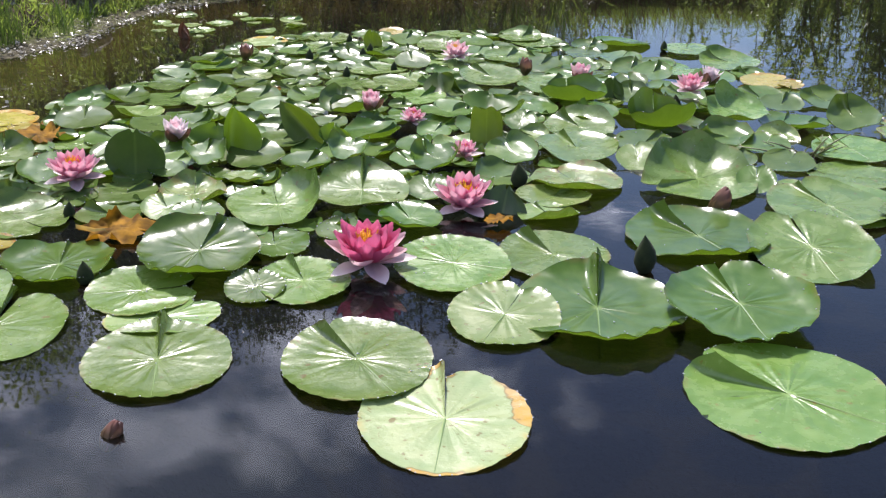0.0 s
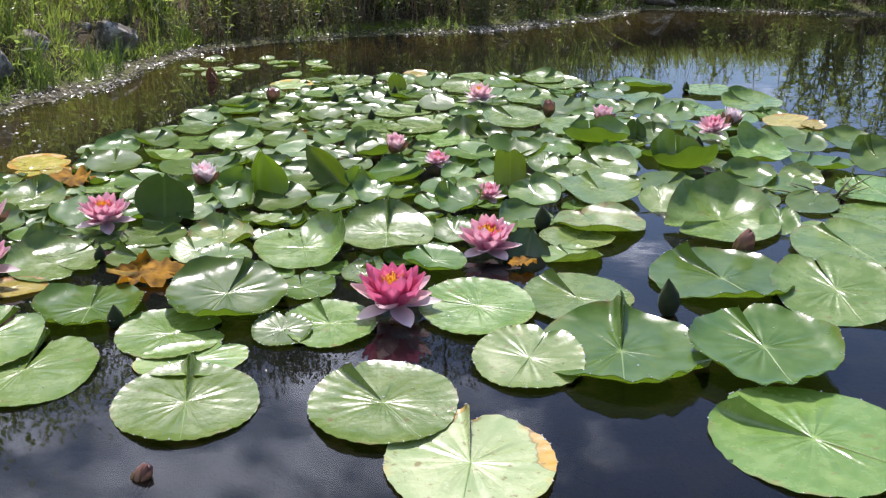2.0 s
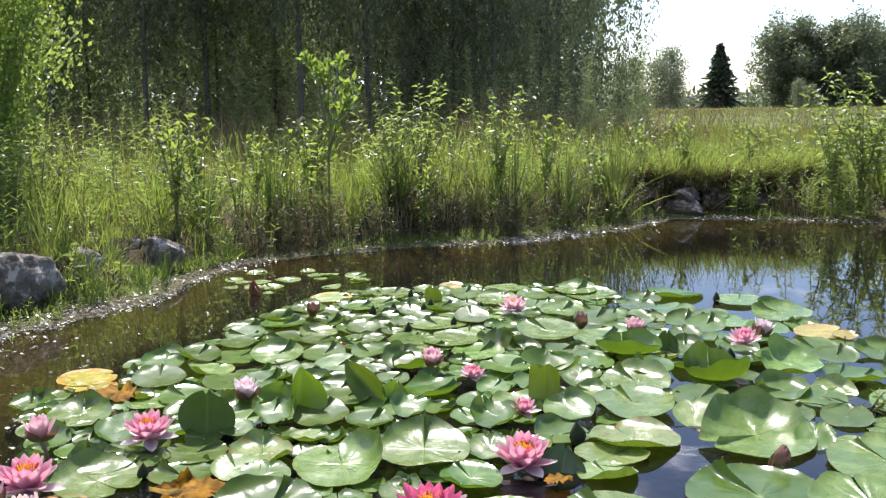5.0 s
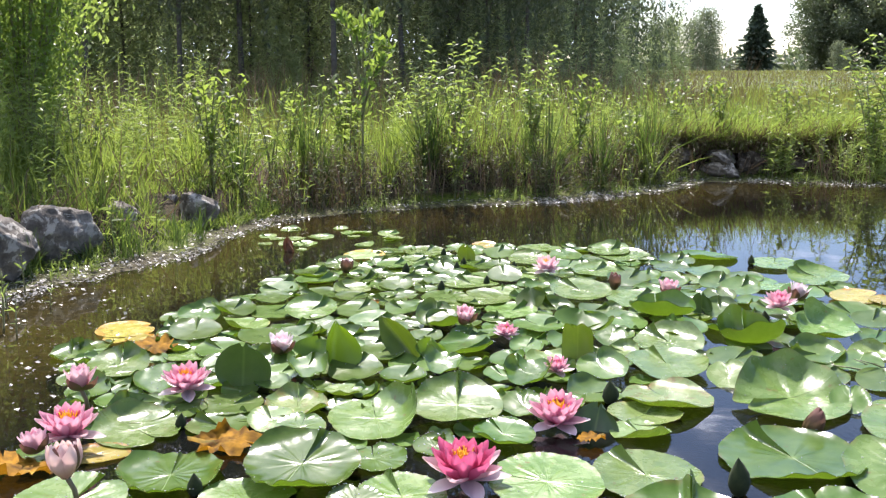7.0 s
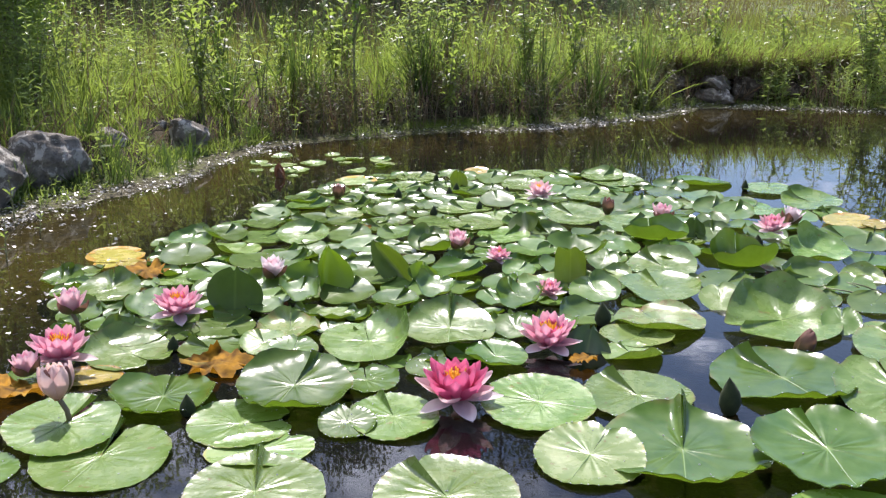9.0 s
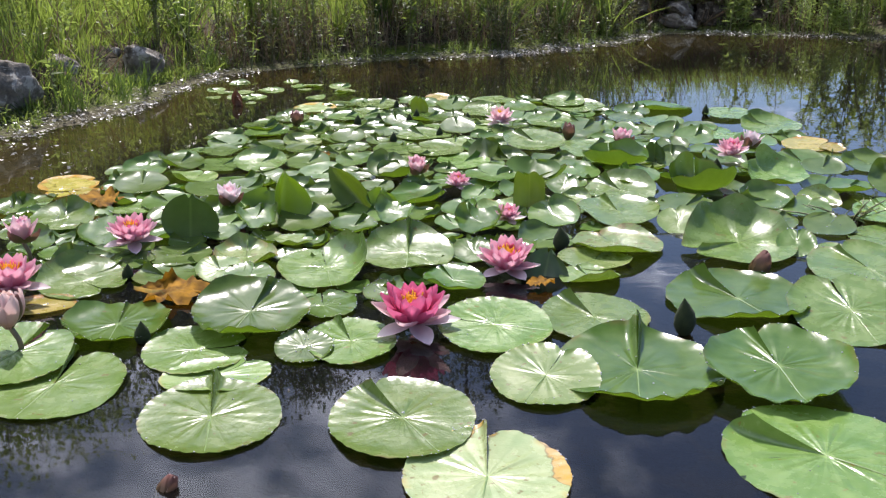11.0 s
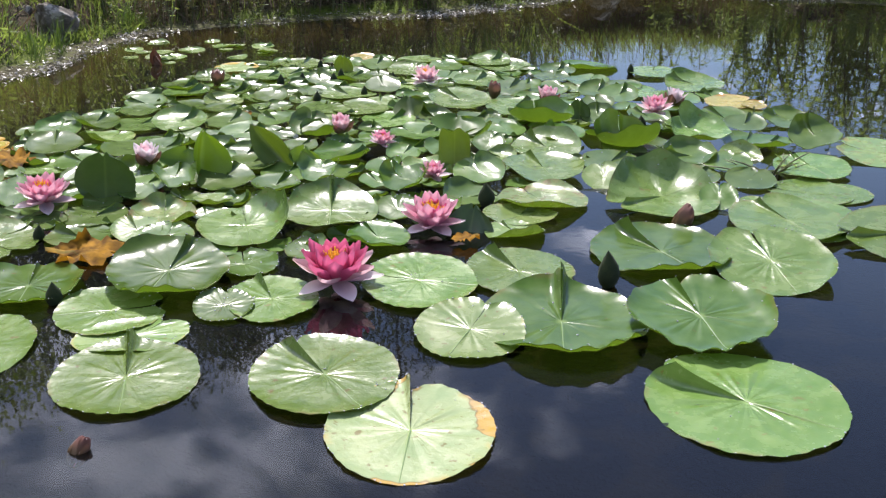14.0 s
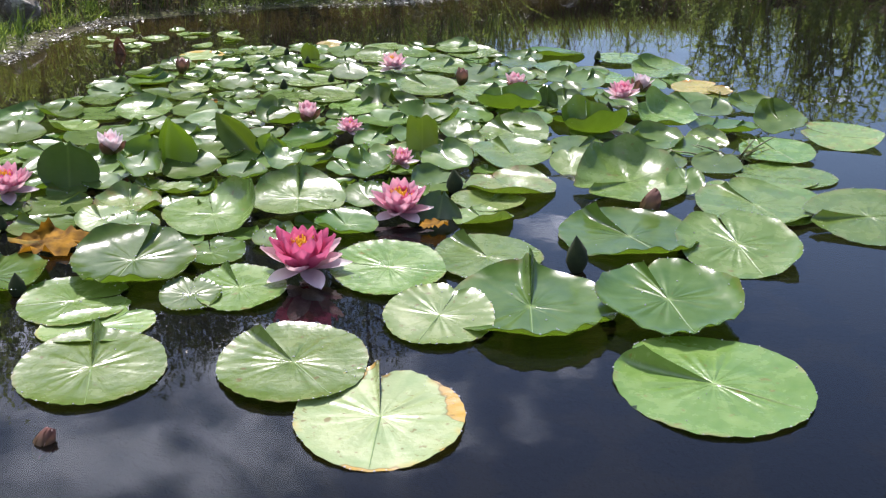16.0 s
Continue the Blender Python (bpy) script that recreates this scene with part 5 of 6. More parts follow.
def weed(name, tall, seed, mat, leaf, spread, words, stems=1, droop=0.2, droop_leaf=0.0):
    """Upright stalks with narrow leaves all the way up."""
    rng = np.random.default_rng(seed)
    ob = empty(name, 0, 0, 0)
    tagged(ob, words, "weed", "weeds on the pond bank")
    roots, tips, bends = [], [], []
    for s in range(stems):
        h = tall * rng.uniform(0.75, 1.0)
        lean = rng.normal(0, 0.11, 2) * h + (0 if stems == 1 else 1) * rng.normal(0, 0.10, 2)
        pts = [(lean[0] * q * q, lean[1] * q * q, h * q) for q in (0, 0.3, 0.6, 0.85, 1.0)]
        v, f = tube(pts, [0.004, 0.0036, 0.003, 0.002, 0.0012], 5)
        part("stem", fast_mesh("stem", v, f, STEM), ob)
        n = int(32 * h / 0.7)
        for k in range(n):
            q = 0.28 + 0.72 * (k / n) ** 0.9
            a = k * 2.4 + rng.uniform(-0.3, 0.3)
            p = np.array([lean[0] * q * q, lean[1] * q * q, h * q])
            size = leaf * (1.15 - 0.65 * q) * rng.uniform(0.8, 1.2)
            up = rng.uniform(-0.1, 1.0)
            roots.append(p)
            tips.append(p + size * np.array([math.cos(a) * spread, math.sin(a) * spread, up]))
            bends.append(size * np.array([math.cos(a) * 0.2, math.sin(a) * 0.2, -droop]))
    v, f = blades(roots, tips, bends, np.full(len(roots), leaf * 0.17) * rng.uniform(0.8, 1.2, len(roots)), rng)
    part("foliage", fast_mesh("foliage", v, f, mat), ob, "narrow green leaves")
    return ob


def herb_mass(name, spots, low, high, leaf, mat, words):
    """Countless leafy stalks in one mesh."""
    roots, tips, bends, widths = [], [], [], []
    for px, py in spots:
        h = RNG.uniform(low, high)
        lean = RNG.normal(0, 0.10, 2) * h
        foot = np.array([px, py, float(ground_height(np.array(px), np.array(py)))])
        roots.append(foot)
        tips.append(foot + np.array([lean[0], lean[1], h]))
        bends.append(np.zeros(3))
        widths.append(0.005)
        count = int(10 + 60 * h)
        for k in range(count):
            q = 0.15 + 0.85 * k / count
            a = k * 2.4 + RNG.uniform(-0.4, 0.4)
            size = leaf * (1.15 - 0.55 * q) * RNG.uniform(0.7, 1.3)
            p = foot + np.array([lean[0] * q, lean[1] * q, h * q])
            roots.append(p)
            tips.append(p + size * np.array([math.cos(a), math.sin(a), RNG.uniform(0.1, 1.1)]))
            bends.append(size * np.array([math.cos(a) * 0.15, math.sin(a) * 0.15, -0.3]))
            widths.append(size * RNG.uniform(0.13, 0.24))
    v, f = blades(roots, tips, bends, np.array(widths), RNG)
    return tagged(new(name, fast_mesh(name, v, f, mat)), words, "weeds", kind="stuff")


x, y = scatter(3000, (-5, 6, 2.2, 9.2), bank(0.28, 1.4, 1.0, 0.02))
herb_mass("bank_herbs", list(zip(x, y)), 0.12, 0.44, 0.036, WEED, "leafy green weeds crowding the pond bank")
x, y = scatter(9000, (-1.7, 5.0, 3.4, 7.6), lambda x, y: (lambda d: (d > 0.03) & (d < 0.3) & (np.sin(7 * x + 3 * y) + np.sin(13 * x - 9 * y) > 0.35))(shore_distance(x, y)))
herb_mass("shore_herbs", list(zip(x, y))[:900], 0.02, 0.085, 0.018, WEED, "tiny green herbs on the wet shore")
x, y = scatter(1500, (2.3, 4.2, 6.2, 7.5), lambda x, y: (lambda d: (d > 0.1) & (d < 0.45) & (np.sin(9 * x) > -0.5))(shore_distance(x, y)))
herb_mass("corner_herbs", list(zip(x, y))[:170], 0.14, 0.42, 0.036, WEED, "leafy weeds standing close to the water")
herb_mass("stone_herbs", HANGING_SPOTS, 0.14, 0.34, 0.034, WEED, "leafy weeds growing over the stones at the water")
x, y = scatter(2400, (-5, 6, 2.2, 9.2), bank(0.18, 0.6, 1.0, 0.02))
herb_mass("low_herbs", list(zip(x, y)), 0.05, 0.18, 0.03, WEED, "low leafy weeds at the water's edge")
x, y = scatter(3200, (-0.95, 1.7, 5.2, 7.6), lambda x, y: (lambda d: (d > 0.12 + 0.06 * np.sin(6 * x)) & (d < 0.45))(shore_distance(x, y)))
x, y = x[:170], y[:170]
herb_mass("dark_herbs", list(zip(x, y)), 0.16, 0.4, 0.034, DARK_WEED, "brownish leafy stalks at the foot of the bank")
x, y = scatter(1000, (-5, -1.55, 3.0, 9.2), bank(0.55, 2.2))
herb_mass("side_herbs", list(zip(x, y)), 0.25, 0.7, 0.042, WEED, "tall leafy weeds on the bank beside the stones")


def plant_out(source, spots, seed):
    rng = random.Random(seed)
    for k, (px, py, s) in enumerate(spots):
        pz = max(-0.03, float(ground_height(np.array(px), np.array(py))) - 0.01)
        m = pose(px, py, pz, rng.uniform(-5, 5), rng.uniform(-5, 5), rng.uniform(0, 360))
        if k == 0:
            source.matrix_basis = m @ Matrix.Diagonal((s, s, s, 1))
        else:
            copied = copy_thing(source, m)
            copied.scale = (s, s, s)


def along_bank(count, near, far, low, high, seed, box=(-4.5, 5.0, 2.4, 9.0)):
    rng = random.Random(seed)
    spots = []
    while len(spots) < count:
        px, py = rng.uniform(box[0], box[1]), rng.uniform(box[2], box[3])
        if near < float(shore_distance(np.array(px), np.array(py))) < far and float(stone_distance(np.array(px), np.array(py))) > 0.03:
            spots.append((px, py, rng.uniform(low, high)))
    return spots


plant_out(weed("willowherb", 0.62, 1, WEED, 0.075, 1.0, "tall willowherb stalk with narrow green leaves"), along_bank(30, 0.2, 1.2, 0.6, 1.15, 1), 1)
plant_out(weed("willowherb", 0.52, 2, WEED, 0.062, 0.9, "bushy green weed with several leafy stalks", 3), along_bank(58, 0.25, 1.3, 0.5, 1.15, 2), 2)
plant_out(weed("willowherb", 0.42, 3, WEED, 0.05, 0.9, "low leafy weed at the water's edge", 2), along_bank(60, 0.1, 0.45, 0.35, 0.9, 3), 3)
plant_out(weed("meadow_weed", 0.55, 4, GRASS, 0.13, 0.35, "tuft of broad upright grass-like leaves", 4, 0.5), along_bank(26, 0.18, 0.9, 0.7, 1.15, 4), 4)
plant_out(weed("willow_shoot", 0.9, 5, WEED, 0.09, 0.8, "young willow shoots with long narrow leaves", 9, 0.45),
          [(3.15, 6.98, 1.15), (3.5, 6.78, 1.05), (3.85, 6.6, 1.2), (2.95, 7.05, 1.0), (3.3, 6.85, 0.9), (3.7, 6.7, 1.1), (4.1, 6.5, 1.0), (4.6, 6.0, 1.1), (5.0, 5.6, 1.0), (3.62, 6.86, 1.15), (-1.9, 4.75, 0.62), (-2.1, 5.1, 0.8), (0.55, 6.55, 0.85), (0.05, 6.5, 0.9), (-0.1, 6.35, 0.75)], 5)
plant_out(weed("willowherb", 0.27, 8, WEED, 0.075, 1.0, "young willowherb shoot at the water's edge"), [(2.30, 7.08, 1.0), (2.50, 7.06, 0.8), (1.20, 6.55, 0.9), (0.1, 6.02, 0.8), (-1.42, 4.18, 0.9), (-1.30, 4.42, 0.7), (-1.46, 4.30, 0.6)], 8)
plant_out(weed("water_weed", 0.085, 6, WEED, 0.038, 0.9, "small leafy weed growing between lily pads", 6), [(1.205, 2.52, 1.0), (1.24, 2.55, 0.8), (1.175, 2.53, 0.75)], 6)
plant_out(weed("shore_weed", 0.24, 7, WEED, 0.05, 0.6, "small weed standing in shallow water"), [(-1.40, 3.02, 1.0), (-1.46, 3.2, 0.8), (-1.33, 2.95, 0.7), (-1.5, 3.45, 0.9), (-1.36, 3.3, 0.6)], 7)


def broad_leaves(roots, ways, size, rng, simple=False):
    """Pointed oval leaves, each its own island of four triangles, or of two."""
    roots, ways = np.asarray(roots, float), np.asarray(ways, float)
    n = len(roots)
    ways = ways / (np.linalg.norm(ways, axis=1, keepdims=True) + 1e-9)
    side = np.cross(ways, rng.normal(size=(n, 3)))
    side /= np.linalg.norm(side, axis=1, keepdims=True) + 1e-9
    up = np.cross(side, ways)
    s = (size * rng.uniform(0.7, 1.25, n))[:, None]
    if simple:
        rows = [roots, roots + s * (0.45 * ways - 0.2 * side + 0.06 * up), roots + s * ways - 0.08 * s * up, roots + s * (0.45 * ways + 0.2 * side + 0.06 * up)]
        k = (np.arange(n) * 4)[:, None]
        return np.stack(rows, 1).reshape(-1, 3), np.concatenate([k + [0, 1, 2], k + [0, 2, 3]]).tolist()
    rows = [roots, roots + s * (0.45 * ways - 0.27 * side + 0.06 * up), roots + s * ways - 0.08 * s * up, roots + s * (0.45 * ways + 0.27 * side + 0.06 * up), roots + s * 0.5 * ways]
    verts = np.stack(rows, 1).reshape(-1, 3)
    k = (np.arange(n) * 5)[:, None]
    return verts, np.concatenate([k + [0, 1, 4], k + [1, 2, 4], k + [2, 3, 4], k + [3, 0, 4]]).tolist()


def bush(name, x, y, tall, wide, stems, leaves, size, mat, seed, words, low=0.2):
    """A sapling or shrub: slender branching stems with broad leaves."""
    rng = np.random.default_rng(seed)
    ob = empty(name, x, y, float(ground_height(np.array(x), np.array(y))) - 0.01)
    tagged(ob, words, "shrub")
    roots, ways = [], []
    lines = []
    for s in range(stems):
        a, reach = rng.uniform(0, 6.28), wide * rng.uniform(0.2, 0.5)
        h = tall * rng.uniform(0.65, 1.0) if s else tall
        p0 = np.array([0, 0, tall * rng.uniform(low, 0.7) if s else 0.0]) if name == "sapling" else np.array([0, 0, low * tall * rng.uniform(0, 1.0) if s else 0.0])
        p3 = np.array([math.cos(a) * reach, math.sin(a) * reach, h]) if s else np.array([0.02, 0, h])
        pts = [p0 + (p3 - p0) * q + np.array([0, 0, 0.12 * h * math.sin(math.pi * q) * (1 if s else 0)]) for q in (0, 0.25, 0.5, 0.75, 1)]
        lines.append(pts)
        v, f = tube(pts, [0.008, 0.007, 0.005, 0.004, 0.002], 5)
        part("stem" if s == 0 else "branch", fast_mesh("stem", v, f, STEM), ob)
    for k in range(leaves):
        pts = lines[rng.integers(len(lines))]
        q = low + (1 - low) * rng.random() ** 0.8
        j = min(3, int(q * 4))
        p = pts[j] + (pts[j + 1] - pts[j]) * (q * 4 - j) + rng.normal(0, (0.02 if name == "sapling" else 0.05) * tall, 3)
        roots.append(p)
        w = rng.normal(0, 1, 3)
        w[2] = abs(w[2]) * 0.7 + 0.6
        ways.append(w)
    v, f = broad_leaves(roots, ways, size, rng)
    part("foliage", fast_mesh("foliage", v, f, mat), ob, "broad green leaves")
    return ob


bush("sapling", -0.50, 5.95, 0.98, 0.62, 6, 270, 0.056, SAPLING, 21, "young sapling with bright green broad leaves", 0.3)
bush("shrub", -2.28, 5.45, 1.95, 1.3, 26, 17000, 0.030, SAPLING, 22, "leafy bright green shrub on the bank", 0.05)
bush("shrub", -2.7, 4.95, 1.95, 1.3, 26, 16000, 0.030, SAPLING, 23, "leafy bright green shrub on the bank", 0.1)
bush("shrub", -2.6, 6.6, 1.5, 1.2, 12, 2200, 0.05, WEED, 24, "leafy green shrub behind the bank", 0.1)


# ---- trees ----
def tree(name, x, y, tall, wide, leaves, size, mat, seed, words, hang=0.0, clear=0.12, bark=None):
    """A tapered trunk with limbs and a ragged crown of many small leaves. hang: how far the twigs droop."""
    rng = np.random.default_rng(seed)
    ob = empty(name, x, y, float(ground_height(np.array(x), np.array(y))) - 0.05)
    tagged(ob, words, "tree")
    r0 = tall * 0.0075
    sway = rng.normal(0, 0.02 * tall, 2)
    spine = [np.array([sway[0] * q, sway[1] * q, tall * q * 0.95]) for q in (0, 0.2, 0.4, 0.6, 0.8, 1.0)]
    pieces = [tube(spine, [r0, r0 * 0.85, r0 * 0.7, r0 * 0.5, r0 * 0.3, r0 * 0.06], 8)]
    roots, ways = [], []
    limbs = 30
    per = max(1, leaves // (limbs * 10))
    for k in range(limbs):
        q = clear + (0.97 - clear) * (k / limbs)
        a = k * 2.4 + rng.uniform(-0.4, 0.4)
        reach = wide / 2 * (math.sin(math.pi * (0.18 + 0.80 * (q - clear) / (1 - clear))) ** 0.7) * rng.uniform(0.7, 1.15)
        base = np.array([sway[0] * q, sway[1] * q, tall * 0.95 * q])
        end = base + np.array([math.cos(a) * reach, math.sin(a) * reach, reach * rng.uniform(0.15, 0.6)])
        mid = (base + end) / 2 + np.array([0, 0, 0.12 * reach])
        pieces.append(tube([base, mid, end], [r0 * 0.3, r0 * 0.18, r0 * 0.04], 5))
        for t in range(10):
            s = rng.uniform(0.2, 1.05)
            p = base + (end - base) * s + np.array([0, 0, 0.12 * reach * math.sin(math.pi * s)]) + rng.normal(0, 0.07 * wide, 3)
            drop = hang * tall * rng.uniform(0.4, 1.2)
            drift = rng.normal(0, 0.03 * tall, 2)
            for i in range(per):
                u = (i + rng.random()) / per
                if hang:
                    roots.append(p + np.array([drift[0] * u, drift[1] * u, -drop * u]) + rng.normal(0, 0.012 * tall, 3))
                    ways.append(np.array([rng.normal(0, 0.5), rng.normal(0, 0.5), -1.0]))
                else:
                    roots.append(p + rng.normal(0, 0.055 * tall, 3))
                    ways.append(rng.normal(0, 1, 3))
    v, f = join(pieces)
    part("trunk", fast_mesh("trunk", v, f, bark or BARK), ob, "grey-brown trunk and limbs")
    v, f = broad_leaves(roots, ways, size, rng, True)
    part("crown", fast_mesh("crown", v, f, mat), ob)
    return ob


BIRCH_BARK = plain("birch_bark", (0.05, 0.044, 0.036), (0.17, 0.155, 0.13), 0.95, 5.0, 0.6, 0.01)
WILLOW = "tall dark willow with drooping leafy twigs"
SHADE = "tall dense dark green tree behind the meadow"
tree("birch_tree", -1.36, 12.7, 5.6, 2.6, 12000, 0.07, TREE_LEAF, 34, "slender tree with a bare grey trunk", 0.12, 0.34, BIRCH_BARK)
birch = [o for o in scene.objects if o.name == "birch_tree"][0]
first = tree("willow_tree", -2.0, 15.5, 7.2, 4.6, 14000, 0.098, TREE_LEAF, 31, WILLOW, 0.22, 0.05)
second = tree("willow_tree", 0.95, 16.0, 7.8, 4.6, 14000, 0.098, TREE_LEAF, 32, WILLOW, 0.26, 0.04)
third = tree("broadleaf_tree", -5.2, 15.0, 6.9, 4.4, 12000, 0.115, WOOD_LEAF, 33, SHADE, 0.0, 0.06)


def more(source, spots):
    for px, py, s, turn in spots:
        copied = copy_thing(source, pose(px, py, float(ground_height(np.array(px), np.array(py))) - 0.05, 0, 0, turn))
        copied.scale = (s, s, s)


more(birch, [(-3.36, 13.0, 0.9, 100), (-2.64, 13.4, 1.0, 210), (-0.55, 13.6, 0.95, 300), (1.1, 14.0, 0.85, 40), (-4.6, 13.2, 1.0, 160)])
more(first, [(-3.7, 16.5, 1.05, 80), (-0.2, 17.0, 1.0, 200), (-8.6, 15.0, 1.0, 40), (0.6, 14.6, 0.55, 140)])
more(second, [(2.3, 17.0, 0.62, 110), (2.35, 18.2, 0.85, 170), (3.0, 21.0, 0.85, 20), (0.1, 15.4, 0.8, 95), (-6.8, 17.5, 1.05, 120)])
more(third, [(-11.6, 21.0, 1.25, 255), (2.2, 23.0, 1.1, 75), (-10.5, 17.0, 1.1, 180), (-13.5, 15.0, 1.0, 70), (-4.4, 14.2, 0.5, 220), (-2.6, 13.8, 0.4, 20), (-7.0, 13.8, 0.5, 320), (-5.6, 13.6, 0.42, 250), (-1.9, 14.4, 0.45, 40)])

x, y = scatter(520, (-9.5, 2.6, 12.2, 14.6), lambda x, y: RNG.random(len(x)) < 0.9)
herb_mass("undergrowth", list(zip(x, y)), 0.35, 1.5, 0.075, WOOD_LEAF, "leafy undergrowth at the edge of the wood")
x, y = scatter(110, (2.6, 6.0, 17.5, 21.0), lambda x, y: x < 0.235 * y)
herb_mass("undergrowth", list(zip(x, y)), 0.7, 2.3, 0.09, WOOD_LEAF, "light green bushes at the end of the wood")
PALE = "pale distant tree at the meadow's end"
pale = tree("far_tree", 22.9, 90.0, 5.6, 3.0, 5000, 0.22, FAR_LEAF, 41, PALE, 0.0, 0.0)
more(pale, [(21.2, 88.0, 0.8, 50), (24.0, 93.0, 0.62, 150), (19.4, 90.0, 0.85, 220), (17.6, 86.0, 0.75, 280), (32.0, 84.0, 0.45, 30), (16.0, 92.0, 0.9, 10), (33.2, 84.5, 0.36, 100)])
deep = tree("far_tree", 34.3, 92.0, 7.0, 7.6, 20000, 0.34, TREE_LEAF, 42, "dense dark green tree at the meadow's end", 0.0, 0.03)
more(deep, [(38.5, 90.0, 1.0, 60), (43.0, 93.0, 0.92, 130), (51.0, 90.0, 1.2, 200), (60.0, 94.0, 1.3, 300), (-40.0, 90.0, 1.3, 0), (-60.0, 70.0, 1.3, 90), (3.0, 62.0, 2.3, 15), (-8.0, 64.0, 2.5, 75), (-17.0, 60.0, 2.4, 140), (-26.0, 63.0, 2.6, 220), (-36.0, 60.0, 2.5, 310)])


def spruce(x, y, tall, wide, seed):
    rng = np.random.default_rng(seed)
    ob = empty("spruce_tree", x, y, 0.1)
    tagged(ob, "dark conical spruce standing at the meadow's end", "tree")
    v, f = tube([(0, 0, 0), (0, 0, tall * 0.5), (0, 0, tall)], [0.1, 0.06, 0.01], 7)
    part("trunk", fast_mesh("trunk", v, f, BARK), ob)
    roots, tips, bends = [], [], []
    for k in range(1100):
        q = rng.random() ** 0.75
        a = rng.uniform(0, 6.28)
        reach = wide / 2 * (1 - q) ** 0.9 * rng.uniform(0.55, 1.1) * (0.78 + 0.22 * math.sin(q * 70)) + 0.05
        base = np.array([0, 0, tall * (0.04 + 0.94 * q)])
        way = np.array([math.cos(a), math.sin(a), -0.12 + 0.4 * q])
        for i in range(4):
            p = base + way * reach * 0.25 * i
            roots.append(p)
            tips.append(p + way * reach * 0.35 + rng.normal(0, 0.16, 3))
            bends.append((0, 0, -0.1))
    v, f = blades(roots, tips, bends, np.full(len(roots), 0.22), rng)
    part("crown", fast_mesh("crown", v, f, NEEDLE), ob)


spruce(27.2, 90.0, 5.7, 4.9, 51)


def far_wood():
    """The wooded rim of the meadow, too far off to tell its trees apart."""
    rng = np.random.default_rng(81)
    n = 60000
    a = rng.uniform(-2.6, 2.6, n)
    far = rng.uniform(100, 125, n)
    top = 1.3 + 0.7 * np.sin(a * 23) * np.sin(a * 41 + 1) + 0.5 * np.sin(a * 97)
    z = rng.random(n) ** 1.2 * np.maximum(0.8, top)
    roots = np.stack([far * np.sin(a), far * np.cos(a), z], 1)
    v, f = broad_leaves(roots, rng.normal(size=(n, 3)), 0.85, rng, True)
    tagged(new("far_wood", fast_mesh("far_wood", v, f, TREE_LEAF)), "dark line of distant bushes round the meadow", "woodland", kind="stuff")


far_wood()


# ---- small floating things ----
DEAD_LEAF = sheet_material("dead_leaf", (0.05, 0.022, 0.012), (0.16, 0.08, 0.04), (0.14, 0.05, 0.02), 0.2)
standing_leaf(-0.715, 4.357, 0.05, 0.07, 25, 10, 14, 0.35, DEAD_LEAF, 0.6, -0.006, "curled brown dead leaf standing in the water")
standing_leaf(-0.685, 4.347, 0.04, 0.05, -40, -15, -20, 0.3, DEAD_LEAF, 0.6, -0.006, "curled brown dead leaf standing in the water")

def floating_pads():
    rng = random.Random(61)
    for k in range(22):
        r = rng.uniform(0.022, 0.055)
        lily_pad(-0.60 + rng.uniform(-0.28, 0.34), 4.70 + rng.uniform(-0.32, 0.42), r, r * 1.15, 0, rng.uniform(0, 360), z=0.004, tone="pale", rim=0.001)


floating_pads()


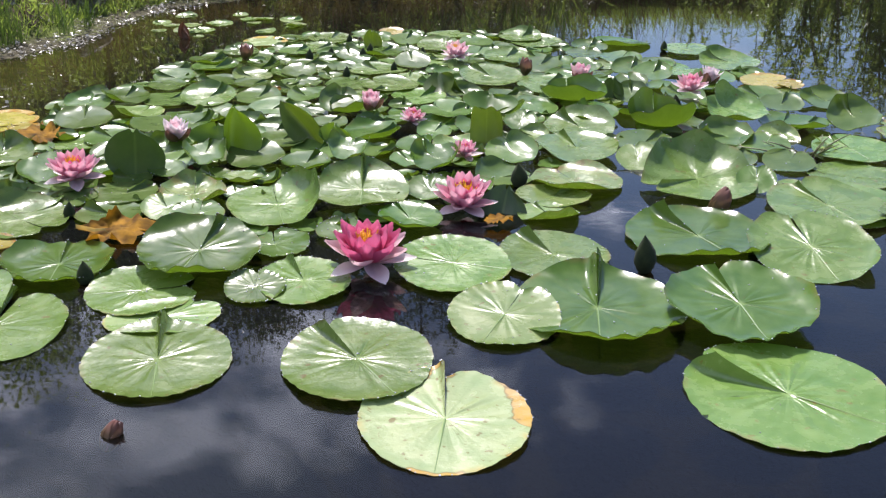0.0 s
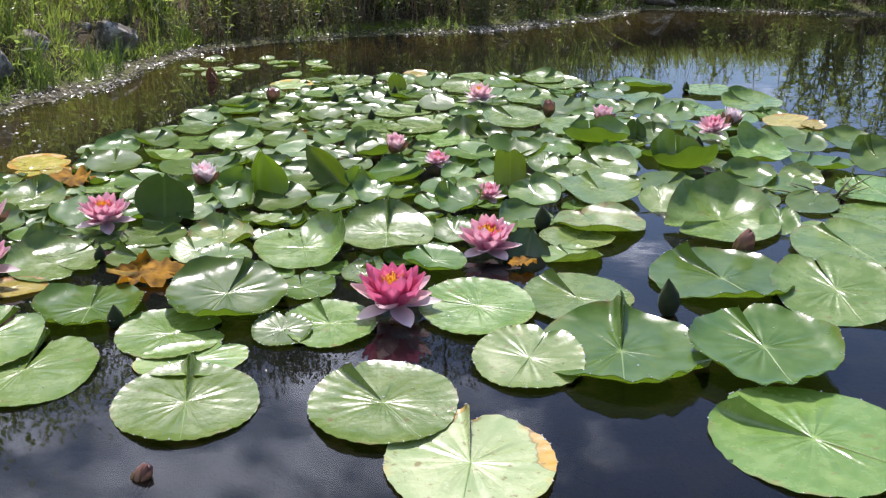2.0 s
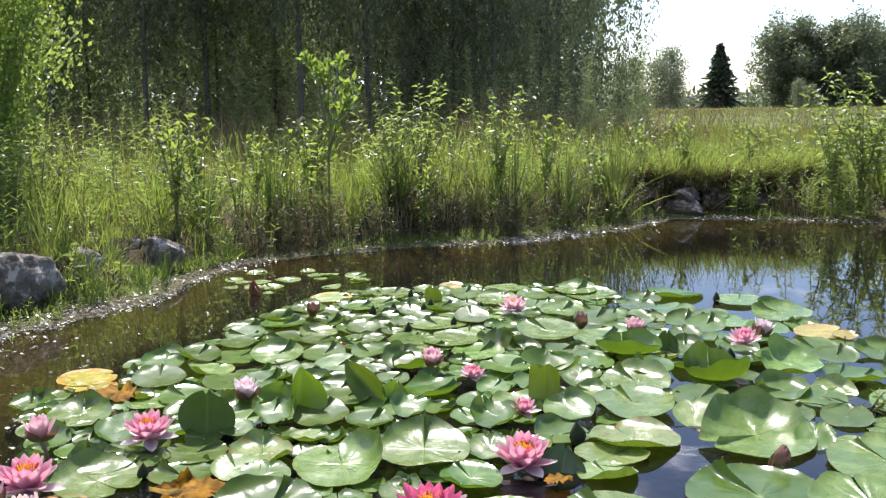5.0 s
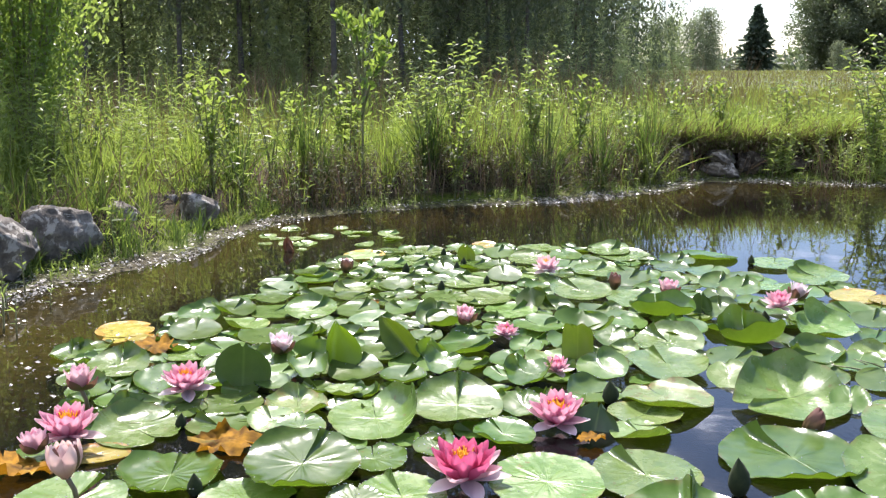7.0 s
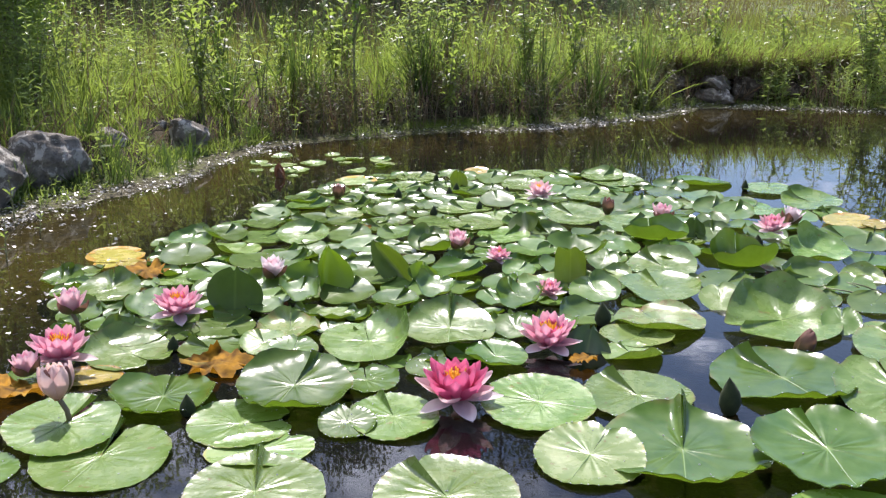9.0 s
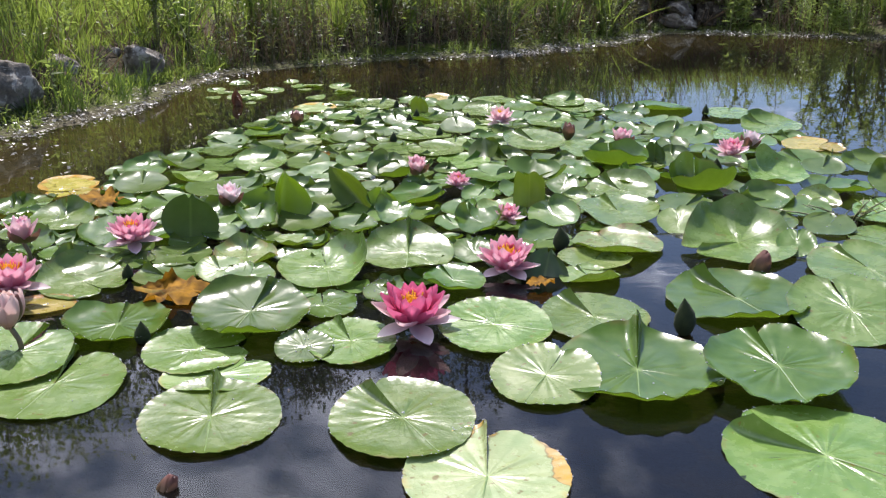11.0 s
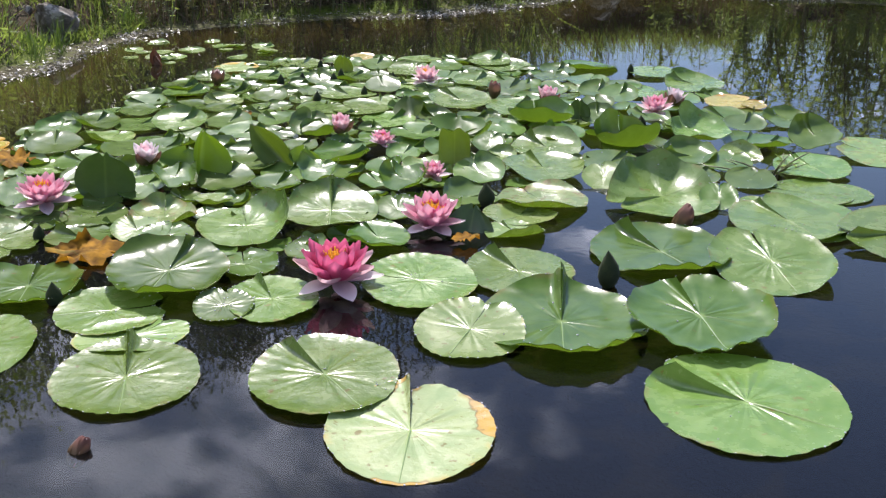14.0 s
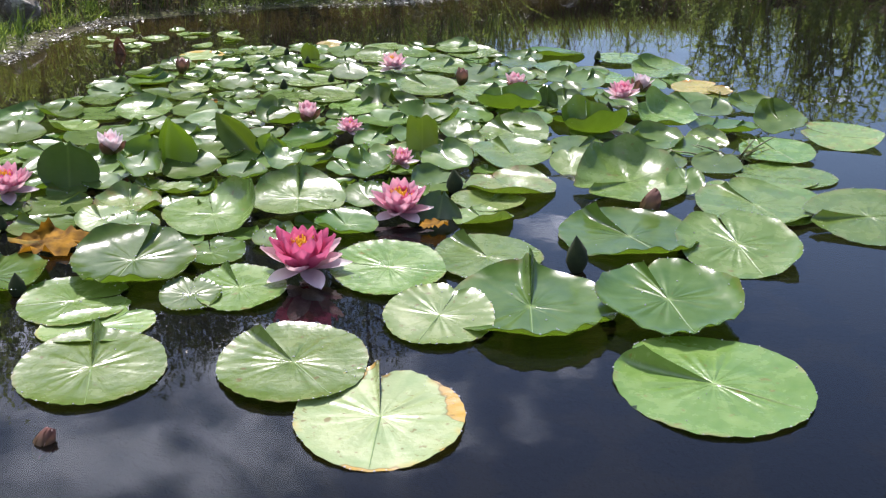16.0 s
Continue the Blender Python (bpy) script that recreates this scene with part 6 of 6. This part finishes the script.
def shore_scum():
    """Wet flakes of plant debris on the flat strip at the water's edge, thick in two drifts, and pale ones for sparkle
    on shallow water.
    """
    n = 460000
    x, y = RNG.uniform(-2.2, 3.4, n), RNG.uniform(2.2, 7.6, n)
    d = shore_distance(x, y)
    clump = np.clip((np.sin(9 * x + 2 * np.sin(4 * y)) * np.sin(8 * y + x) + 0.6 * np.sin(19 * x - 7 * y) * np.sin(23 * y + 5 * x)) * 0.4 + 0.5, 0, 1)
    edge = (d > -0.05 - 0.04 * np.sin(3 * x)) & (d < np.where(x < -0.9, 0.27, 0.2) + 0.06 * np.sin(7 * x + 3 * y)) & (RNG.random(n) < (0.06 + 0.94 * clump ** 1.5) * np.clip(1.1 - 4 * np.maximum(0, d - 0.05), 0.15, 1) * np.interp(x, [-2, -0.95, -0.75, 0.1, 0.4, 1.5, 1.8, 3], [1, 1, 0.3, 0.25, 1, 1, 0.4, 0.4]))
    # sun sparkle on the shallow water and mud, put in as pale flakes
    shallow_sparkle = (x < -0.95) & (y < 3.6) & (d > -0.55) & (d < 0) & (RNG.random(n) < 0.09 * clump)
    ok = edge | shallow_sparkle
    x, y = x[ok], y[ok]
    n = len(x)
    z = np.maximum(ground_height(x, y), 0.0) + 0.002
    size, turn = 0.0012 + 0.0085 * RNG.random(n) ** 2.6, RNG.uniform(0, 6.28, n)
    rows = []
    for k in range(4):
        a = turn + k * 1.57
        rows.append(np.stack([x + size * np.cos(a), y + size * np.sin(a) * 0.7, z + RNG.uniform(0, 0.008, n) * (size / 0.006)], 1))
    verts = np.stack(rows, 1).reshape(-1, 3)
    faces = (np.arange(n)[:, None] * 4 + [0, 1, 2, 3]).tolist()
    tagged(new("shore_debris", fast_mesh("shore_debris", verts, faces, SCUM, False)), "wet pale flakes along the waterline, plant debris and painted sparkle", "debris", kind="stuff")


SCUM = plain("scum", (0.08, 0.07, 0.05), (0.46, 0.44, 0.38), 0.3, 40.0, 0.2)
shore_scum()


def droplets():
    """Beads of water on the pads nearest the bank."""
    rng = random.Random(71)
    ball = bmesh.new()
    bmesh.ops.create_icosphere(ball, subdivisions=1, radius=1.0)
    ring = [v.co.copy() for v in ball.verts]
    tris = [tuple(v.index for v in f.verts) for f in ball.faces]
    ball.free()
    verts, faces = [], []
    bpy.context.view_layer.update()
    near = [o for o in scene.objects if o.name.startswith("lily_pad") and o.location.y < 2.9]
    for o in near:
        count = len(o.data.vertices)
        w = 145 if o.location.y < 2.3 else 73
        edge = count - 2 * w - 1
        for _ in range(34 if o.location.y < 2.0 else 12):
            k = rng.randrange(edge - w, edge) if rng.random() < 0.75 else rng.randrange(w, edge)
            p = o.matrix_world @ o.data.vertices[k].co
            s = rng.uniform(0.0008, 0.0019)
            n = len(verts)
            verts += [(p.x + c.x * s, p.y + c.y * s, p.z + c.z * s * 0.7 + s * 0.4) for c in ring]
            faces += [tuple(i + n for i in f) for f in tris]
    m, nt, out = shader("water_bead")
    p = node(nt, "BsdfPrincipled", Roughness=0.22, IOR=1.6, **{"Transmission_Weight": 0.5})
    nt.links.new(p.outputs[0], out.inputs["Surface"])
    tagged(new("water_droplets", fast_mesh("water_droplets", verts, faces, m)), "clear beads of water on lily pads", "water drops", kind="stuff")


droplets()
